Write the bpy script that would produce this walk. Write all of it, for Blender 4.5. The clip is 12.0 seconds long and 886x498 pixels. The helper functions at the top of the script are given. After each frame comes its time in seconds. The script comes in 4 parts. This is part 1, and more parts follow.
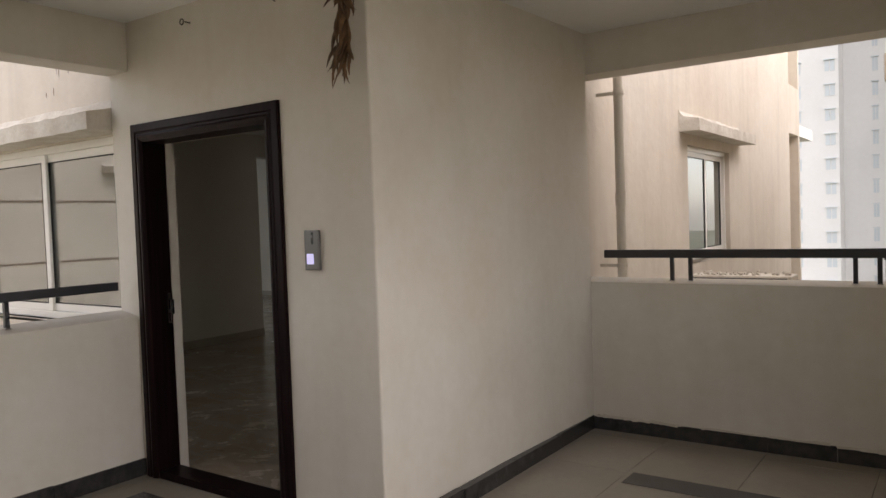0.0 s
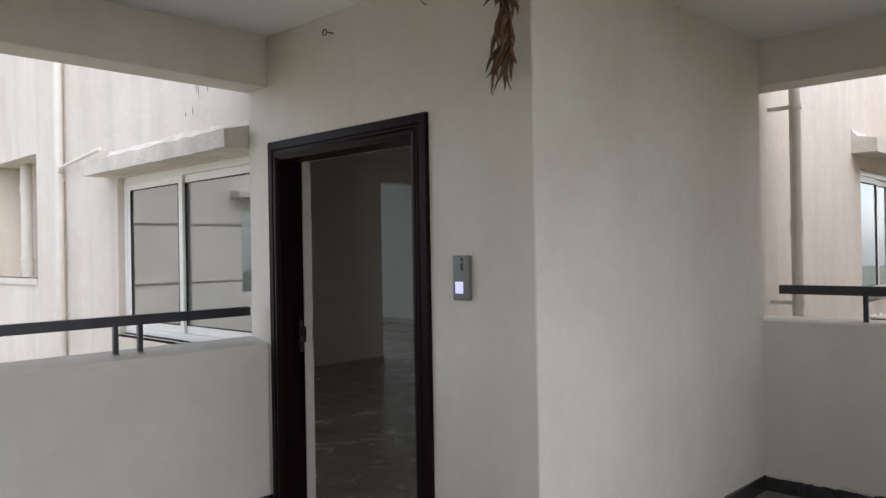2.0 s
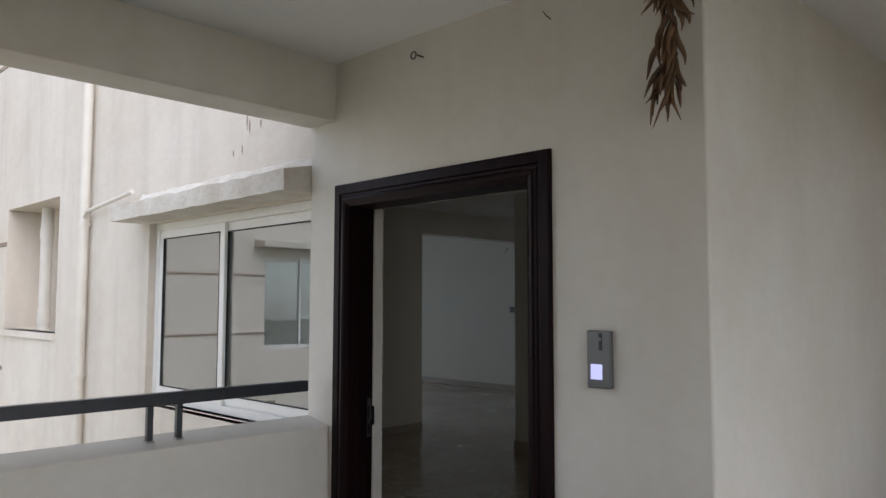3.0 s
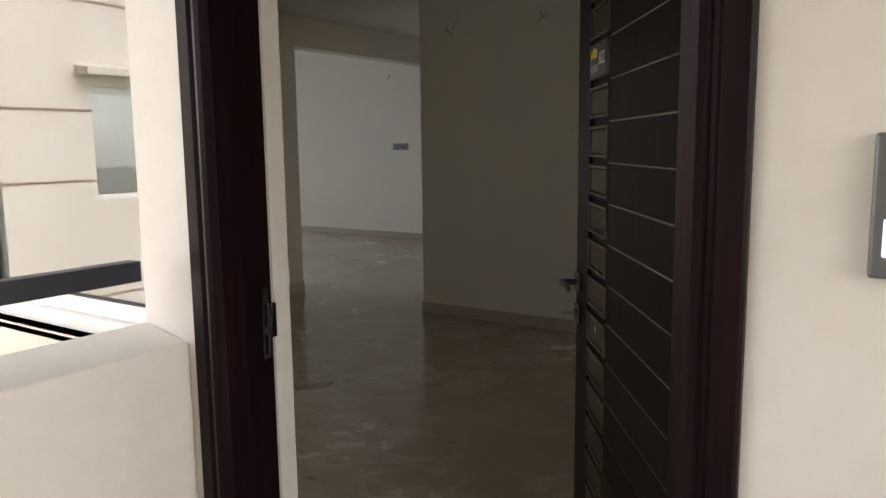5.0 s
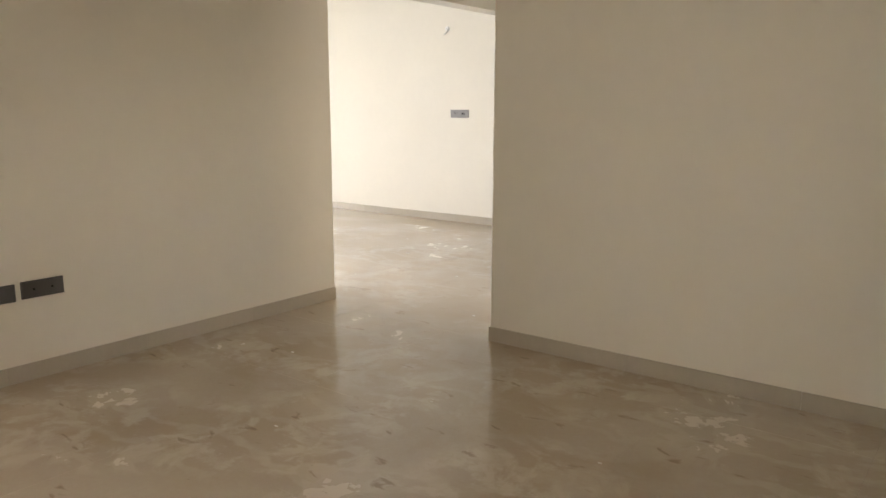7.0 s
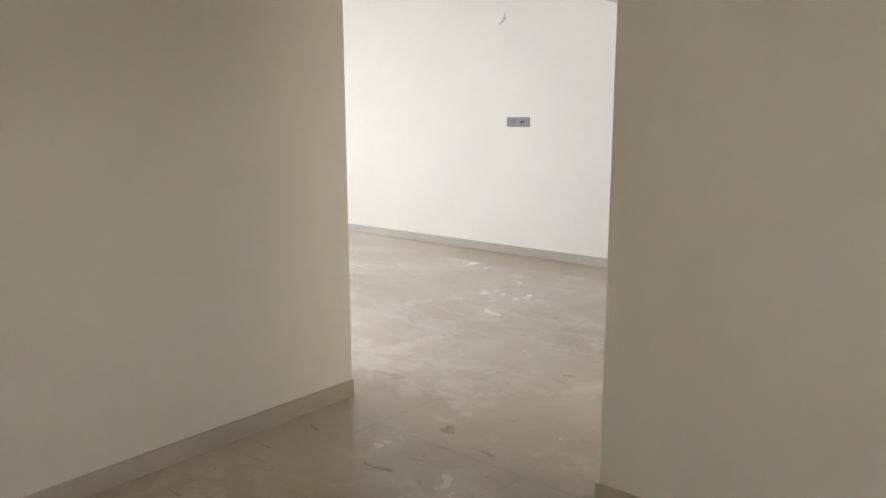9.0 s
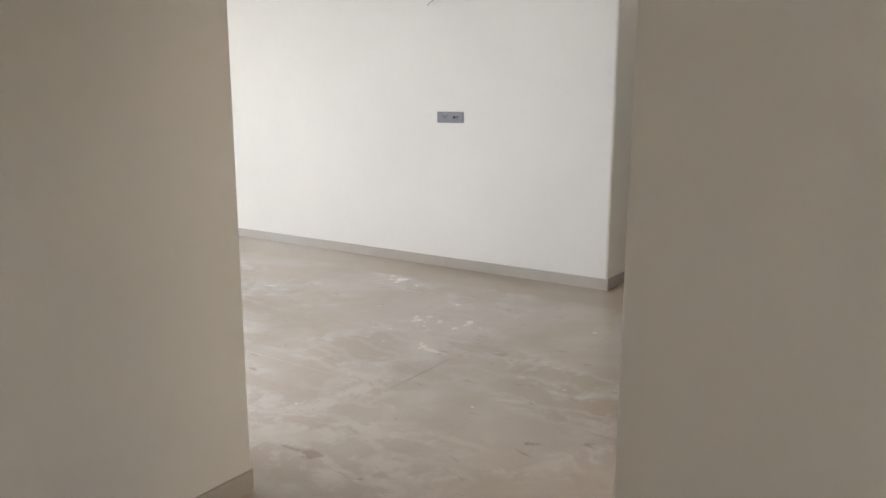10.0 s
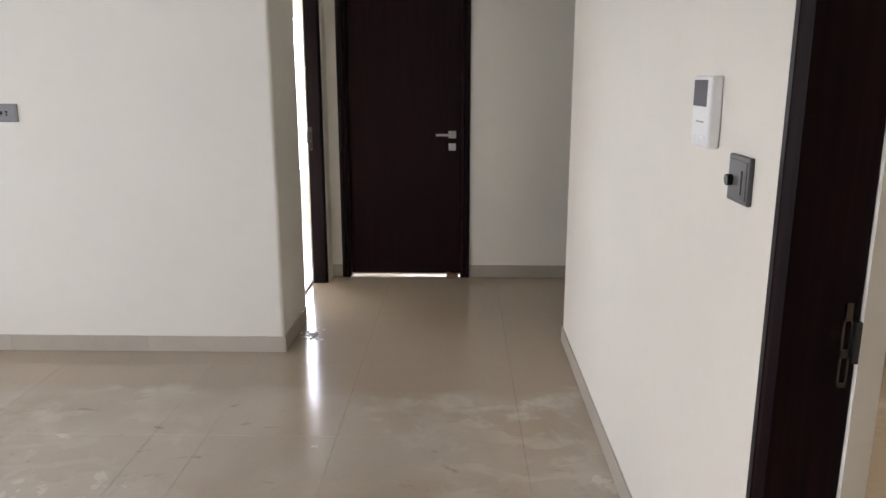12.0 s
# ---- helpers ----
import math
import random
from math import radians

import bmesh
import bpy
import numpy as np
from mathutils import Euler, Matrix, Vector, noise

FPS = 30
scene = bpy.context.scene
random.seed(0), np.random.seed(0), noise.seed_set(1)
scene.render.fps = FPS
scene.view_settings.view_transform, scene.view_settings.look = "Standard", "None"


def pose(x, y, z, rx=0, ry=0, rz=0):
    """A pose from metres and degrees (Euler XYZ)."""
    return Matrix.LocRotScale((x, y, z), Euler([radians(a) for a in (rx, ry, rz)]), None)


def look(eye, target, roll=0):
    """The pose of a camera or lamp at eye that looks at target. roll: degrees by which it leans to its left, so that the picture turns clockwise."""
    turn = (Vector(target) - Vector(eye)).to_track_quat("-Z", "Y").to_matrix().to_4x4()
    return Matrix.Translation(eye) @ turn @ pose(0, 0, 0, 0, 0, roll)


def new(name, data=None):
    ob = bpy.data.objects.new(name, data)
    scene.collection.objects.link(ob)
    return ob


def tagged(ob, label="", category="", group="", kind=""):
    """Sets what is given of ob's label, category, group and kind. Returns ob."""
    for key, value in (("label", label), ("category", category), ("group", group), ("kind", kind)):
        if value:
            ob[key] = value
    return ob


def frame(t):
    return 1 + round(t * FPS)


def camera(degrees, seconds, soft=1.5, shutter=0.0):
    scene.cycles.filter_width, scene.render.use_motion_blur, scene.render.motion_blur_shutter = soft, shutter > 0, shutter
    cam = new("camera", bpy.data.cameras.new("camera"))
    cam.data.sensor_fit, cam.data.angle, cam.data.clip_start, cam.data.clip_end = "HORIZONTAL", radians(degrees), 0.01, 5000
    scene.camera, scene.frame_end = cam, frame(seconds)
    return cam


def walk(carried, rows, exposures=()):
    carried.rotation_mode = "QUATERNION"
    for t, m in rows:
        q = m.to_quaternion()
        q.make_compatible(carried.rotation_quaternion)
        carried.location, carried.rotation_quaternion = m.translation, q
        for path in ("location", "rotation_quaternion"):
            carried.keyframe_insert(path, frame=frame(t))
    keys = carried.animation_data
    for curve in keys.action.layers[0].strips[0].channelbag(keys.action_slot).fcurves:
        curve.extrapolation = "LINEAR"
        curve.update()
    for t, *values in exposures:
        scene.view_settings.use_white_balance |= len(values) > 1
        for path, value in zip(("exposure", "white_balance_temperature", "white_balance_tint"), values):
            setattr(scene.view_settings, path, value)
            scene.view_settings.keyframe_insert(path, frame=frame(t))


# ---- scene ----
cam = camera(61.3, 12.0)
PATH = [
    (0, (2.864, -2.66, 1.513), (1.711, -1.028, 1.435), -2.0),
    (0.5, (2.887, -2.648, 1.527), (1.977, -0.868, 1.471), -1.0),
    (1, (2.887, -2.683, 1.521), (2.052, -0.867, 1.454), -0.1),
    (1.5, (2.72, -2.614, 1.47), (1.68, -0.906, 1.41), -0.7),
    (2, (2.419, -2.471, 1.504), (1.044, -1.019, 1.51), -1.0),
    (2.5, (2.018, -2.38, 1.533), (0.537, -1.042, 1.671), -0.5),
    (3, (1.632, -2.246, 1.576), (0.237, -0.82, 1.721), 0.1),
    (3.5, (1.258, -1.978, 1.517), (-0.062, -0.477, 1.446), 0.8),
    (3.7, (1.113, -1.871, 1.52), (-0.188, -0.359, 1.371), 0.6),
    (5.5, (-0.09, -0.886, 1.463), (-1.097, 0.818, 1.178), -0.8),
    (6, (-0.405, -0.543, 1.492), (-1.353, 1.194, 1.201), -0.3),
    (6.5, (-0.667, -0.164, 1.488), (-1.69, 1.522, 1.15), 0.1),
    (7, (-0.898, 0.221, 1.484), (-2.099, 1.778, 1.124), 0.1),
    (7.5, (-1.192, 0.592, 1.55), (-2.507, 2.058, 1.198), -0.1),
    (9.5, (-2.546, 2.044, 1.541), (-3.787, 3.571, 1.185), -0.1),
    (10, (-2.891, 2.428, 1.588), (-4.006, 4.044, 1.207), 0.1),
    (10.5, (-3.309, 2.805, 1.573), (-4.188, 4.55, 1.147), 0.7),
    (11, (-3.636, 3.258, 1.579), (-4.234, 5.12, 1.158), 0.3),
    (11.5, (-3.921, 3.69, 1.664), (-4.229, 5.626, 1.269), -0.1),
    (12, (-4.218, 4.061, 1.677), (-4.263, 6.008, 1.224), -0.0),
]
EXPO = [(0, 1.3, 7000, 18), (0.5, 1.6, 6550, 17), (1.0, 1.6, 6150, 15), (1.5, 1.55, 6050, 14), (2.0, 1.45, 6000, 14), (2.5, 1.2, 5850, 16), (3.0, 1.3, 6000, 14), (3.5, 1.5, 6150, 14),
        (5.5, 3.3, 7100, 18), (6.0, 4.05, 7400, 19), (6.5, 4.52, 7700, 21), (7.0, 4.88, 7550, 19), (7.7, 4.8, 6900, 17), (9.5, 4.75, 6600, 20), (10.0, 4.57, 6500, 20), (10.5, 4.5, 6500, 20), (11.0, 4.5, 6500, 20), (12, 4.5, 6600, 21)]
walk(cam, [(t, look(eye, target, roll)) for t, eye, target, roll in PATH], EXPO)

# ---- world and sun ----
world = bpy.data.worlds.new("overcast_sky")
scene.world = world
world.use_nodes = True
wn = world.node_tree.nodes
sky = wn.new("ShaderNodeTexSky")
sky.sky_type = "NISHITA"
sky.sun_disc = False
sky.sun_elevation, sky.sun_rotation = radians(47.6), radians(95.7)
sky.air_density, sky.dust_density, sky.ozone_density = 1.0, 1.0, 1.0
haze = wn.new("ShaderNodeHueSaturation")
haze.inputs["Saturation"].default_value = 0.35
world.node_tree.links.new(sky.outputs[0], haze.inputs["Color"])
world.node_tree.links.new(haze.outputs[0], wn["Background"].inputs["Color"])
wn["Background"].inputs["Strength"].default_value = 0.15

sun_data = bpy.data.lights.new("sun", "SUN")
sun_data.energy, sun_data.angle, sun_data.color = 0.9, radians(70), (1.0, 0.96, 0.9)
sun = new("sun", sun_data)
sun.matrix_world = look((20, -2, 22), (0, 0, 0))


def window_light(name, m, w, h, energy, colour=(0.76, 0.87, 1.0)):
    """Sky light standing in a real window opening."""
    d = bpy.data.lights.new(name, "AREA")
    d.shape, d.size, d.size_y, d.energy, d.color = "RECTANGLE", w, h, energy, colour
    ob = new(name, d)
    ob.matrix_world = m
    return ob


LIV = 2.3  # daylight through the living room's balcony door, in watts

# ---- materials ----
def mat(name, colour, rough=0.6, metal=0.0, var=0.0, scale=3.0, bump=0.0, bump_scale=60.0, second=None, mix=0.5, spec=0.5, coat=0.0, rand=0.0, streak=0.0):
    """A surface with colour variation at two scales and fine relief."""
    m = bpy.data.materials.new(name)
    m.use_nodes = True
    nt = m.node_tree
    n, link = nt.nodes, nt.links.new
    b = n["Principled BSDF"]
    b.inputs["Roughness"].default_value, b.inputs["Metallic"].default_value = rough, metal
    b.inputs["Specular IOR Level"].default_value = spec
    b.inputs["Coat Weight"].default_value = coat
    b.inputs["Base Color"].default_value = (*colour, 1)
    geo = n.new("ShaderNodeNewGeometry")
    if var or second:
        big, small = n.new("ShaderNodeTexNoise"), n.new("ShaderNodeTexNoise")
        big.inputs["Scale"].default_value, big.inputs["Detail"].default_value = scale, 6
        small.inputs["Scale"].default_value, small.inputs["Detail"].default_value = scale * 11, 4
        link(geo.outputs["Position"], big.inputs["Vector"])
        link(geo.outputs["Position"], small.inputs["Vector"])
        add = n.new("ShaderNodeMath")
        add.operation = "MULTIPLY_ADD"
        link(small.outputs["Fac"], add.inputs[0])
        add.inputs[1].default_value = 0.4
        link(big.outputs["Fac"], add.inputs[2])
        ramp = n.new("ShaderNodeMapRange")
        ramp.inputs["From Min"].default_value, ramp.inputs["From Max"].default_value = 0.45 + 0.3 * (mix - 0.5), 1.0 + 0.3 * (mix - 0.5)
        link(add.outputs[0], ramp.inputs["Value"])
        blend = n.new("ShaderNodeMix")
        blend.data_type = "RGBA"
        blend.inputs["A"].default_value = (*colour, 1)
        blend.inputs["B"].default_value = (*(second or [c * (1 - var) for c in colour]), 1)
        link(ramp.outputs[0], blend.inputs["Factor"])
        out = blend.outputs["Result"]
        if streak:
            mp, run, rs = n.new("ShaderNodeMapping"), n.new("ShaderNodeTexNoise"), n.new("ShaderNodeMapRange")
            mp.inputs["Scale"].default_value = (5.0, 5.0, 0.45)
            run.inputs["Scale"].default_value, run.inputs["Detail"].default_value, run.inputs["Distortion"].default_value = 1.0, 7, 0.3
            rs.inputs["From Min"].default_value, rs.inputs["From Max"].default_value = 0.48, 0.72
            rs.inputs["To Min"].default_value, rs.inputs["To Max"].default_value = 1.0, 1.0 - streak
            link(geo.outputs["Position"], mp.inputs["Vector"])
            link(mp.outputs[0], run.inputs["Vector"])
            link(run.outputs["Fac"], rs.inputs["Value"])
            damp = n.new("ShaderNodeHueSaturation")
            link(rs.outputs[0], damp.inputs["Value"])
            link(out, damp.inputs["Color"])
            out = damp.outputs["Color"]
        if rand:
            info, hsv = n.new("ShaderNodeObjectInfo"), n.new("ShaderNodeHueSaturation")
            rng = n.new("ShaderNodeMapRange")
            rng.inputs["To Min"].default_value, rng.inputs["To Max"].default_value = 1 - rand, 1 + rand
            link(info.outputs["Random"], rng.inputs["Value"])
            link(rng.outputs[0], hsv.inputs["Value"])
            link(out, hsv.inputs["Color"])
            out = hsv.outputs["Color"]
        link(out, b.inputs["Base Color"])
    if bump:
        tex, bp = n.new("ShaderNodeTexNoise"), n.new("ShaderNodeBump")
        tex.inputs["Scale"].default_value, tex.inputs["Detail"].default_value = bump_scale, 5
        link(geo.outputs["Position"], tex.inputs["Vector"])
        bp.inputs["Strength"].default_value, bp.inputs["Distance"].default_value = bump, 0.01
        link(tex.outputs["Fac"], bp.inputs["Height"])
        link(bp.outputs["Normal"], b.inputs["Normal"])
    return m


def wood_mat(name, dark, light, rough, axis=2, coat=0.2, spec=0.22):
    """Stained wood with grain along one axis."""
    m = mat(name, dark, rough, coat=coat)
    m.node_tree.nodes["Principled BSDF"].inputs["Specular IOR Level"].default_value = spec
    n, link = m.node_tree.nodes, m.node_tree.links.new
    geo, mp, tex = n.new("ShaderNodeNewGeometry"), n.new("ShaderNodeMapping"), n.new("ShaderNodeTexNoise")
    s = [38.0, 38.0, 38.0]
    s[axis] = 1.6
    mp.inputs["Scale"].default_value = s
    tex.inputs["Scale"].default_value, tex.inputs["Detail"].default_value = 1.0, 8
    link(geo.outputs["Position"], mp.inputs["Vector"])
    link(mp.outputs[0], tex.inputs["Vector"])
    cr = n.new("ShaderNodeMix")
    cr.data_type = "RGBA"
    cr.inputs["A"].default_value, cr.inputs["B"].default_value = (*dark, 1), (*light, 1)
    rg = n.new("ShaderNodeMapRange")
    rg.inputs["From Min"].default_value, rg.inputs["From Max"].default_value = 0.35, 0.75
    link(tex.outputs["Fac"], rg.inputs["Value"])
    link(rg.outputs[0], cr.inputs["Factor"])
    link(cr.outputs["Result"], n["Principled BSDF"].inputs["Base Color"])
    bp = n.new("ShaderNodeBump")
    bp.inputs["Strength"].default_value, bp.inputs["Distance"].default_value = 0.12, 0.004
    link(tex.outputs["Fac"], bp.inputs["Height"])
    link(bp.outputs["Normal"], n["Principled BSDF"].inputs["Normal"])
    return m


def dusty_tile(name):
    """Glossy vitrified beige tile under a wiped film of construction dust."""
    m = bpy.data.materials.new(name)
    m.use_nodes = True
    n, link = m.node_tree.nodes, m.node_tree.links.new
    b = n["Principled BSDF"]
    geo = n.new("ShaderNodeNewGeometry")

    def noise_tex(scale, detail, dist=0.0, ragged=0.5):
        t = n.new("ShaderNodeTexNoise")
        t.inputs["Roughness"].default_value = ragged
        t.inputs["Scale"].default_value, t.inputs["Detail"].default_value, t.inputs["Distortion"].default_value = scale, detail, dist
        link(geo.outputs["Position"], t.inputs["Vector"])
        return t.outputs["Fac"]

    def rng(v, a, c, lo=0.0, hi=1.0):
        r = n.new("ShaderNodeMapRange")
        for k, val in (("From Min", a), ("From Max", c), ("To Min", lo), ("To Max", hi)):
            r.inputs[k].default_value = val
        link(v, r.inputs["Value"])
        return r.outputs[0]

    def mixc(f, a, c):
        x = n.new("ShaderNodeMix")
        x.data_type = "RGBA"
        link(f, x.inputs["Factor"])
        for key, val in (("A", a), ("B", c)):
            if isinstance(val, tuple):
                x.inputs[key].default_value = (*val, 1)
            else:
                link(val, x.inputs[key])
        return x.outputs["Result"]

    def op(kind, a, c):
        x = n.new("ShaderNodeMath")
        x.operation = kind
        link(a, x.inputs[0])
        if isinstance(c, (int, float)):
            x.inputs[1].default_value = c
        else:
            link(c, x.inputs[1])
        return x.outputs[0]

    cloud = rng(noise_tex(0.9, 4, 0.5), 0.34, 0.62)
    region = rng(noise_tex(0.75, 3, 0.8), 0.40, 0.54)
    blot = rng(noise_tex(2.9, 10, 0.5, 0.66), 0.48, 0.55)
    flake = rng(noise_tex(9, 7, 0.7), 0.42, 0.58)
    fine = rng(noise_tex(42, 5, 0.3), 0.30, 0.75)
    wipe_tex = n.new("ShaderNodeTexWave")
    wipe_tex.wave_type = "RINGS"
    for k, val in (("Scale", 1.1), ("Distortion", 9.0), ("Detail", 4.0), ("Detail Scale", 0.9), ("Detail Roughness", 0.6)):
        wipe_tex.inputs[k].default_value = val
    link(geo.outputs["Position"], wipe_tex.inputs["Vector"])
    wipe = op("MULTIPLY", rng(wipe_tex.outputs["Fac"], 0.84, 0.96), 0.6)
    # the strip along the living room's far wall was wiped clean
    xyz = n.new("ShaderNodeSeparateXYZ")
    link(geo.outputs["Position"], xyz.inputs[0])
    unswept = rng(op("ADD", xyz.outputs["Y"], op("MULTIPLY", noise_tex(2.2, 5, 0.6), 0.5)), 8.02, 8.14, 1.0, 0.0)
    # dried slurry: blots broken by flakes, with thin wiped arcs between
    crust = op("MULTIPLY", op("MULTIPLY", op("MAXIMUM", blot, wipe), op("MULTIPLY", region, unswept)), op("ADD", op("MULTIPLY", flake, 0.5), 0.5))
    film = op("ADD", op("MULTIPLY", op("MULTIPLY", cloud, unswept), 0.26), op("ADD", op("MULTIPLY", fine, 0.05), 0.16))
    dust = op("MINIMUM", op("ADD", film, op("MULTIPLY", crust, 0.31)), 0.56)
    base = mixc(dust, (0.370, 0.278, 0.185), (0.68, 0.625, 0.54))
    # worn brown spots and short dark scuffs
    mp = n.new("ShaderNodeMapping")
    mp.inputs["Scale"].default_value, mp.inputs["Rotation"].default_value = (5.0, 13.0, 1.0), (0, 0, 0.35)
    link(geo.outputs["Position"], mp.inputs["Vector"])
    scuff_tex = n.new("ShaderNodeTexNoise")
    scuff_tex.inputs["Scale"].default_value, scuff_tex.inputs["Detail"].default_value, scuff_tex.inputs["Distortion"].default_value = 1.0, 4, 0.8
    link(mp.outputs[0], scuff_tex.inputs["Vector"])
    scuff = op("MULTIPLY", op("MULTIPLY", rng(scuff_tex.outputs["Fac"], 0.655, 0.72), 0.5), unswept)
    base = mixc(scuff, base, (0.22, 0.15, 0.10))
    link(base, b.inputs["Base Color"])
    link(op("ADD", op("MULTIPLY", crust, 0.10), rng(cloud, 0.0, 1.0, 0.12, 0.20)), b.inputs["Roughness"])
    b.inputs["Specular IOR Level"].default_value = 0.6
    bp = n.new("ShaderNodeBump")
    bp.inputs["Strength"].default_value, bp.inputs["Distance"].default_value = 0.14, 0.004
    link(op("ADD", op("MULTIPLY", noise_tex(6, 4, 0.4), 0.8), op("MULTIPLY", crust, 0.10)), bp.inputs["Height"])
    link(bp.outputs["Normal"], b.inputs["Normal"])
    return m


def glass_mat(name, tint=(0.92, 0.96, 0.97), rough=0.0, ior=1.5):
    m = bpy.data.materials.new(name)
    m.use_nodes = True
    b = m.node_tree.nodes["Principled BSDF"]
    b.inputs["Base Color"].default_value = (*tint, 1)
    b.inputs["Transmission Weight"].default_value, b.inputs["Roughness"].default_value, b.inputs["IOR"].default_value = 1.0, rough, ior
    return m


def glow_mat(name, colour, strength):
    m = bpy.data.materials.new(name)
    m.use_nodes = True
    b = m.node_tree.nodes["Principled BSDF"]
    b.inputs["Base Color"].default_value = (*colour, 1)
    b.inputs["Emission Color"].default_value, b.inputs["Emission Strength"].default_value = (*colour, 1), strength
    return m


PAINT_OUT = mat("cream_corridor_paint", (0.68, 0.65, 0.585), 0.62, second=(0.60, 0.55, 0.465), mix=0.3, var=0.07, scale=1.4, bump=0.10, bump_scale=26, streak=0.04)
PAINT_IN = mat("cream_room_paint", (0.77, 0.728, 0.635), 0.58, var=0.05, scale=1.2, bump=0.07, bump_scale=30)
CEIL_PAINT = mat("white_ceiling_paint", (0.78, 0.775, 0.75), 0.7, var=0.05, scale=1.5, bump=0.06, bump_scale=30)
RENDER_OUT = mat("weathered_exterior_plaster", (0.68, 0.62, 0.535), 0.85, second=(0.57, 0.495, 0.405), scale=0.8, mix=0.75, bump=0.35, bump_scale=16, streak=0.10)
PLASTER = mat("rough_cement_plaster", (0.66, 0.62, 0.55), 0.9, second=(0.45, 0.38, 0.30), scale=5, mix=0.8, bump=0.6, bump_scale=24)
GROOVE = mat("stained_groove", (0.32, 0.24, 0.18), 0.9, var=0.4, scale=4, bump=0.2)
FRAME_WOOD = wood_mat("dark_polished_door_frame", (0.007, 0.003, 0.0035), (0.018, 0.0075, 0.008), 0.36, coat=0.0, spec=0.09)
LEAF_WOOD = wood_mat("dark_walnut_leaf", (0.004, 0.0026, 0.002), (0.013, 0.007, 0.0045), 0.40, coat=0.0, spec=0.13)
PANEL_WOOD = wood_mat("film_covered_wood", (0.034, 0.022, 0.012), (0.052, 0.035, 0.020), 0.42, axis=0, coat=0.15)
BEAD_WOOD = wood_mat("film_covered_bead", (0.050, 0.037, 0.025), (0.10, 0.078, 0.056), 0.35, axis=0, coat=0.15)
FLUSH_WOOD = wood_mat("dark_flush_door_veneer", (0.009, 0.0027, 0.0027), (0.016, 0.005, 0.0045), 0.42, coat=0.0, spec=0.09)
INLAY = mat("brushed_steel_inlay", (0.42, 0.38, 0.32), 0.4, 0.8)
STEEL = mat("satin_steel", (0.50, 0.48, 0.45), 0.3, 1.0, var=0.15, scale=30)
BRASS = mat("antique_metal", (0.10, 0.085, 0.07), 0.35, 0.8)
RAIL = mat("dark_grey_enamel", (0.035, 0.037, 0.042), 0.35, var=0.3, scale=12, bump=0.08)
GRANITE = mat("black_granite", (0.018, 0.018, 0.019), 0.25, second=(0.06, 0.058, 0.055), scale=14, mix=0.75, bump=0.05)
TILE_OUT = mat("beige_corridor_tile", (0.310, 0.279, 0.232), 0.22, var=0.16, scale=2.2, rand=0.05)
STRIP_OUT = mat("dark_grey_border_tile", (0.085, 0.08, 0.075), 0.25, var=0.2, scale=6)
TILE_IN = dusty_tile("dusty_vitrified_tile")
SKIRT_IN = mat("beige_skirting_tile", (0.46, 0.405, 0.325), 0.35, var=0.12, scale=3, rand=0.04)
GROUT = mat("cement_grout", (0.30, 0.245, 0.185), 0.9, var=0.2, scale=8)
UPVC = mat("white_upvc", (0.78, 0.76, 0.71), 0.3, var=0.06, scale=6)
RUBBER = mat("black_rubber", (0.015, 0.015, 0.015), 0.6)
GLASS = glass_mat("reflective_window_glass", (0.60, 0.70, 0.72), ior=2.1)
HINGE = mat("dull_steel_hinge", (0.46, 0.44, 0.40), 0.5, 0.25, var=0.2, scale=40)
PVC = mat("painted_pvc_pipe", (0.66, 0.61, 0.53), 0.45, var=0.12, scale=5)
GREY_PLATE = mat("grey_plastic_plate", (0.23, 0.225, 0.225), 0.35, var=0.06, scale=20)
DARK_PLATE = mat("dark_grey_plastic", (0.085, 0.083, 0.08), 0.35, var=0.1, scale=20)
BELL_GREY = mat("gunmetal_plastic", (0.135, 0.135, 0.13), 0.3, 0.3, var=0.06, scale=20)
BLACK = mat("black_plastic", (0.012, 0.012, 0.012), 0.25)
WHITE_PLASTIC = mat("white_plastic", (0.80, 0.79, 0.77), 0.3, var=0.03, scale=10)
SCREEN = mat("grey_display", (0.16, 0.155, 0.17), 0.15)
BELL_LIGHT = glow_mat("lit_bell_button", (0.60, 0.60, 0.95), 0.28)
LEAF_DRY = mat("dry_mango_leaf", (0.20, 0.105, 0.048), 0.65, second=(0.05, 0.028, 0.016), scale=18, mix=0.45, bump=0.3, bump_scale=90, rand=0.3)
TWINE = mat("brown_twine", (0.12, 0.08, 0.05), 0.9)
CARD = mat("brown_cardboard", (0.062, 0.030, 0.016), 0.85, var=0.25, scale=5, bump=0.1, bump_scale=50)
AC_WHITE = mat("aged_ac_enamel", (0.72, 0.68, 0.60), 0.4, second=(0.52, 0.45, 0.36), scale=4, mix=0.85)
TOWER = mat("white_tower_paint", (0.86, 0.85, 0.83), 0.8, var=0.08, scale=0.2)
TOWER_TAN = mat("tan_tower_paint", (0.72, 0.58, 0.47), 0.8, var=0.1, scale=0.2)
# pane colour lifted towards the tower paint, distance haze put into the colour
TOWER_GLASS = mat("hazed_tower_glass", (0.66, 0.71, 0.73), 0.3)
GROUND = mat("dusty_ground", (0.30, 0.27, 0.22), 0.9, second=(0.12, 0.15, 0.07), scale=0.05, mix=0.5)
STOPPER = mat("brown_wood_wedge", (0.25, 0.14, 0.08), 0.7)
LIGHT_TILE = mat("white_room_tile", (0.74, 0.72, 0.69), 0.25, var=0.08, scale=2)
ORANGE = mat("orange_sticker", (0.75, 0.22, 0.02), 0.5)
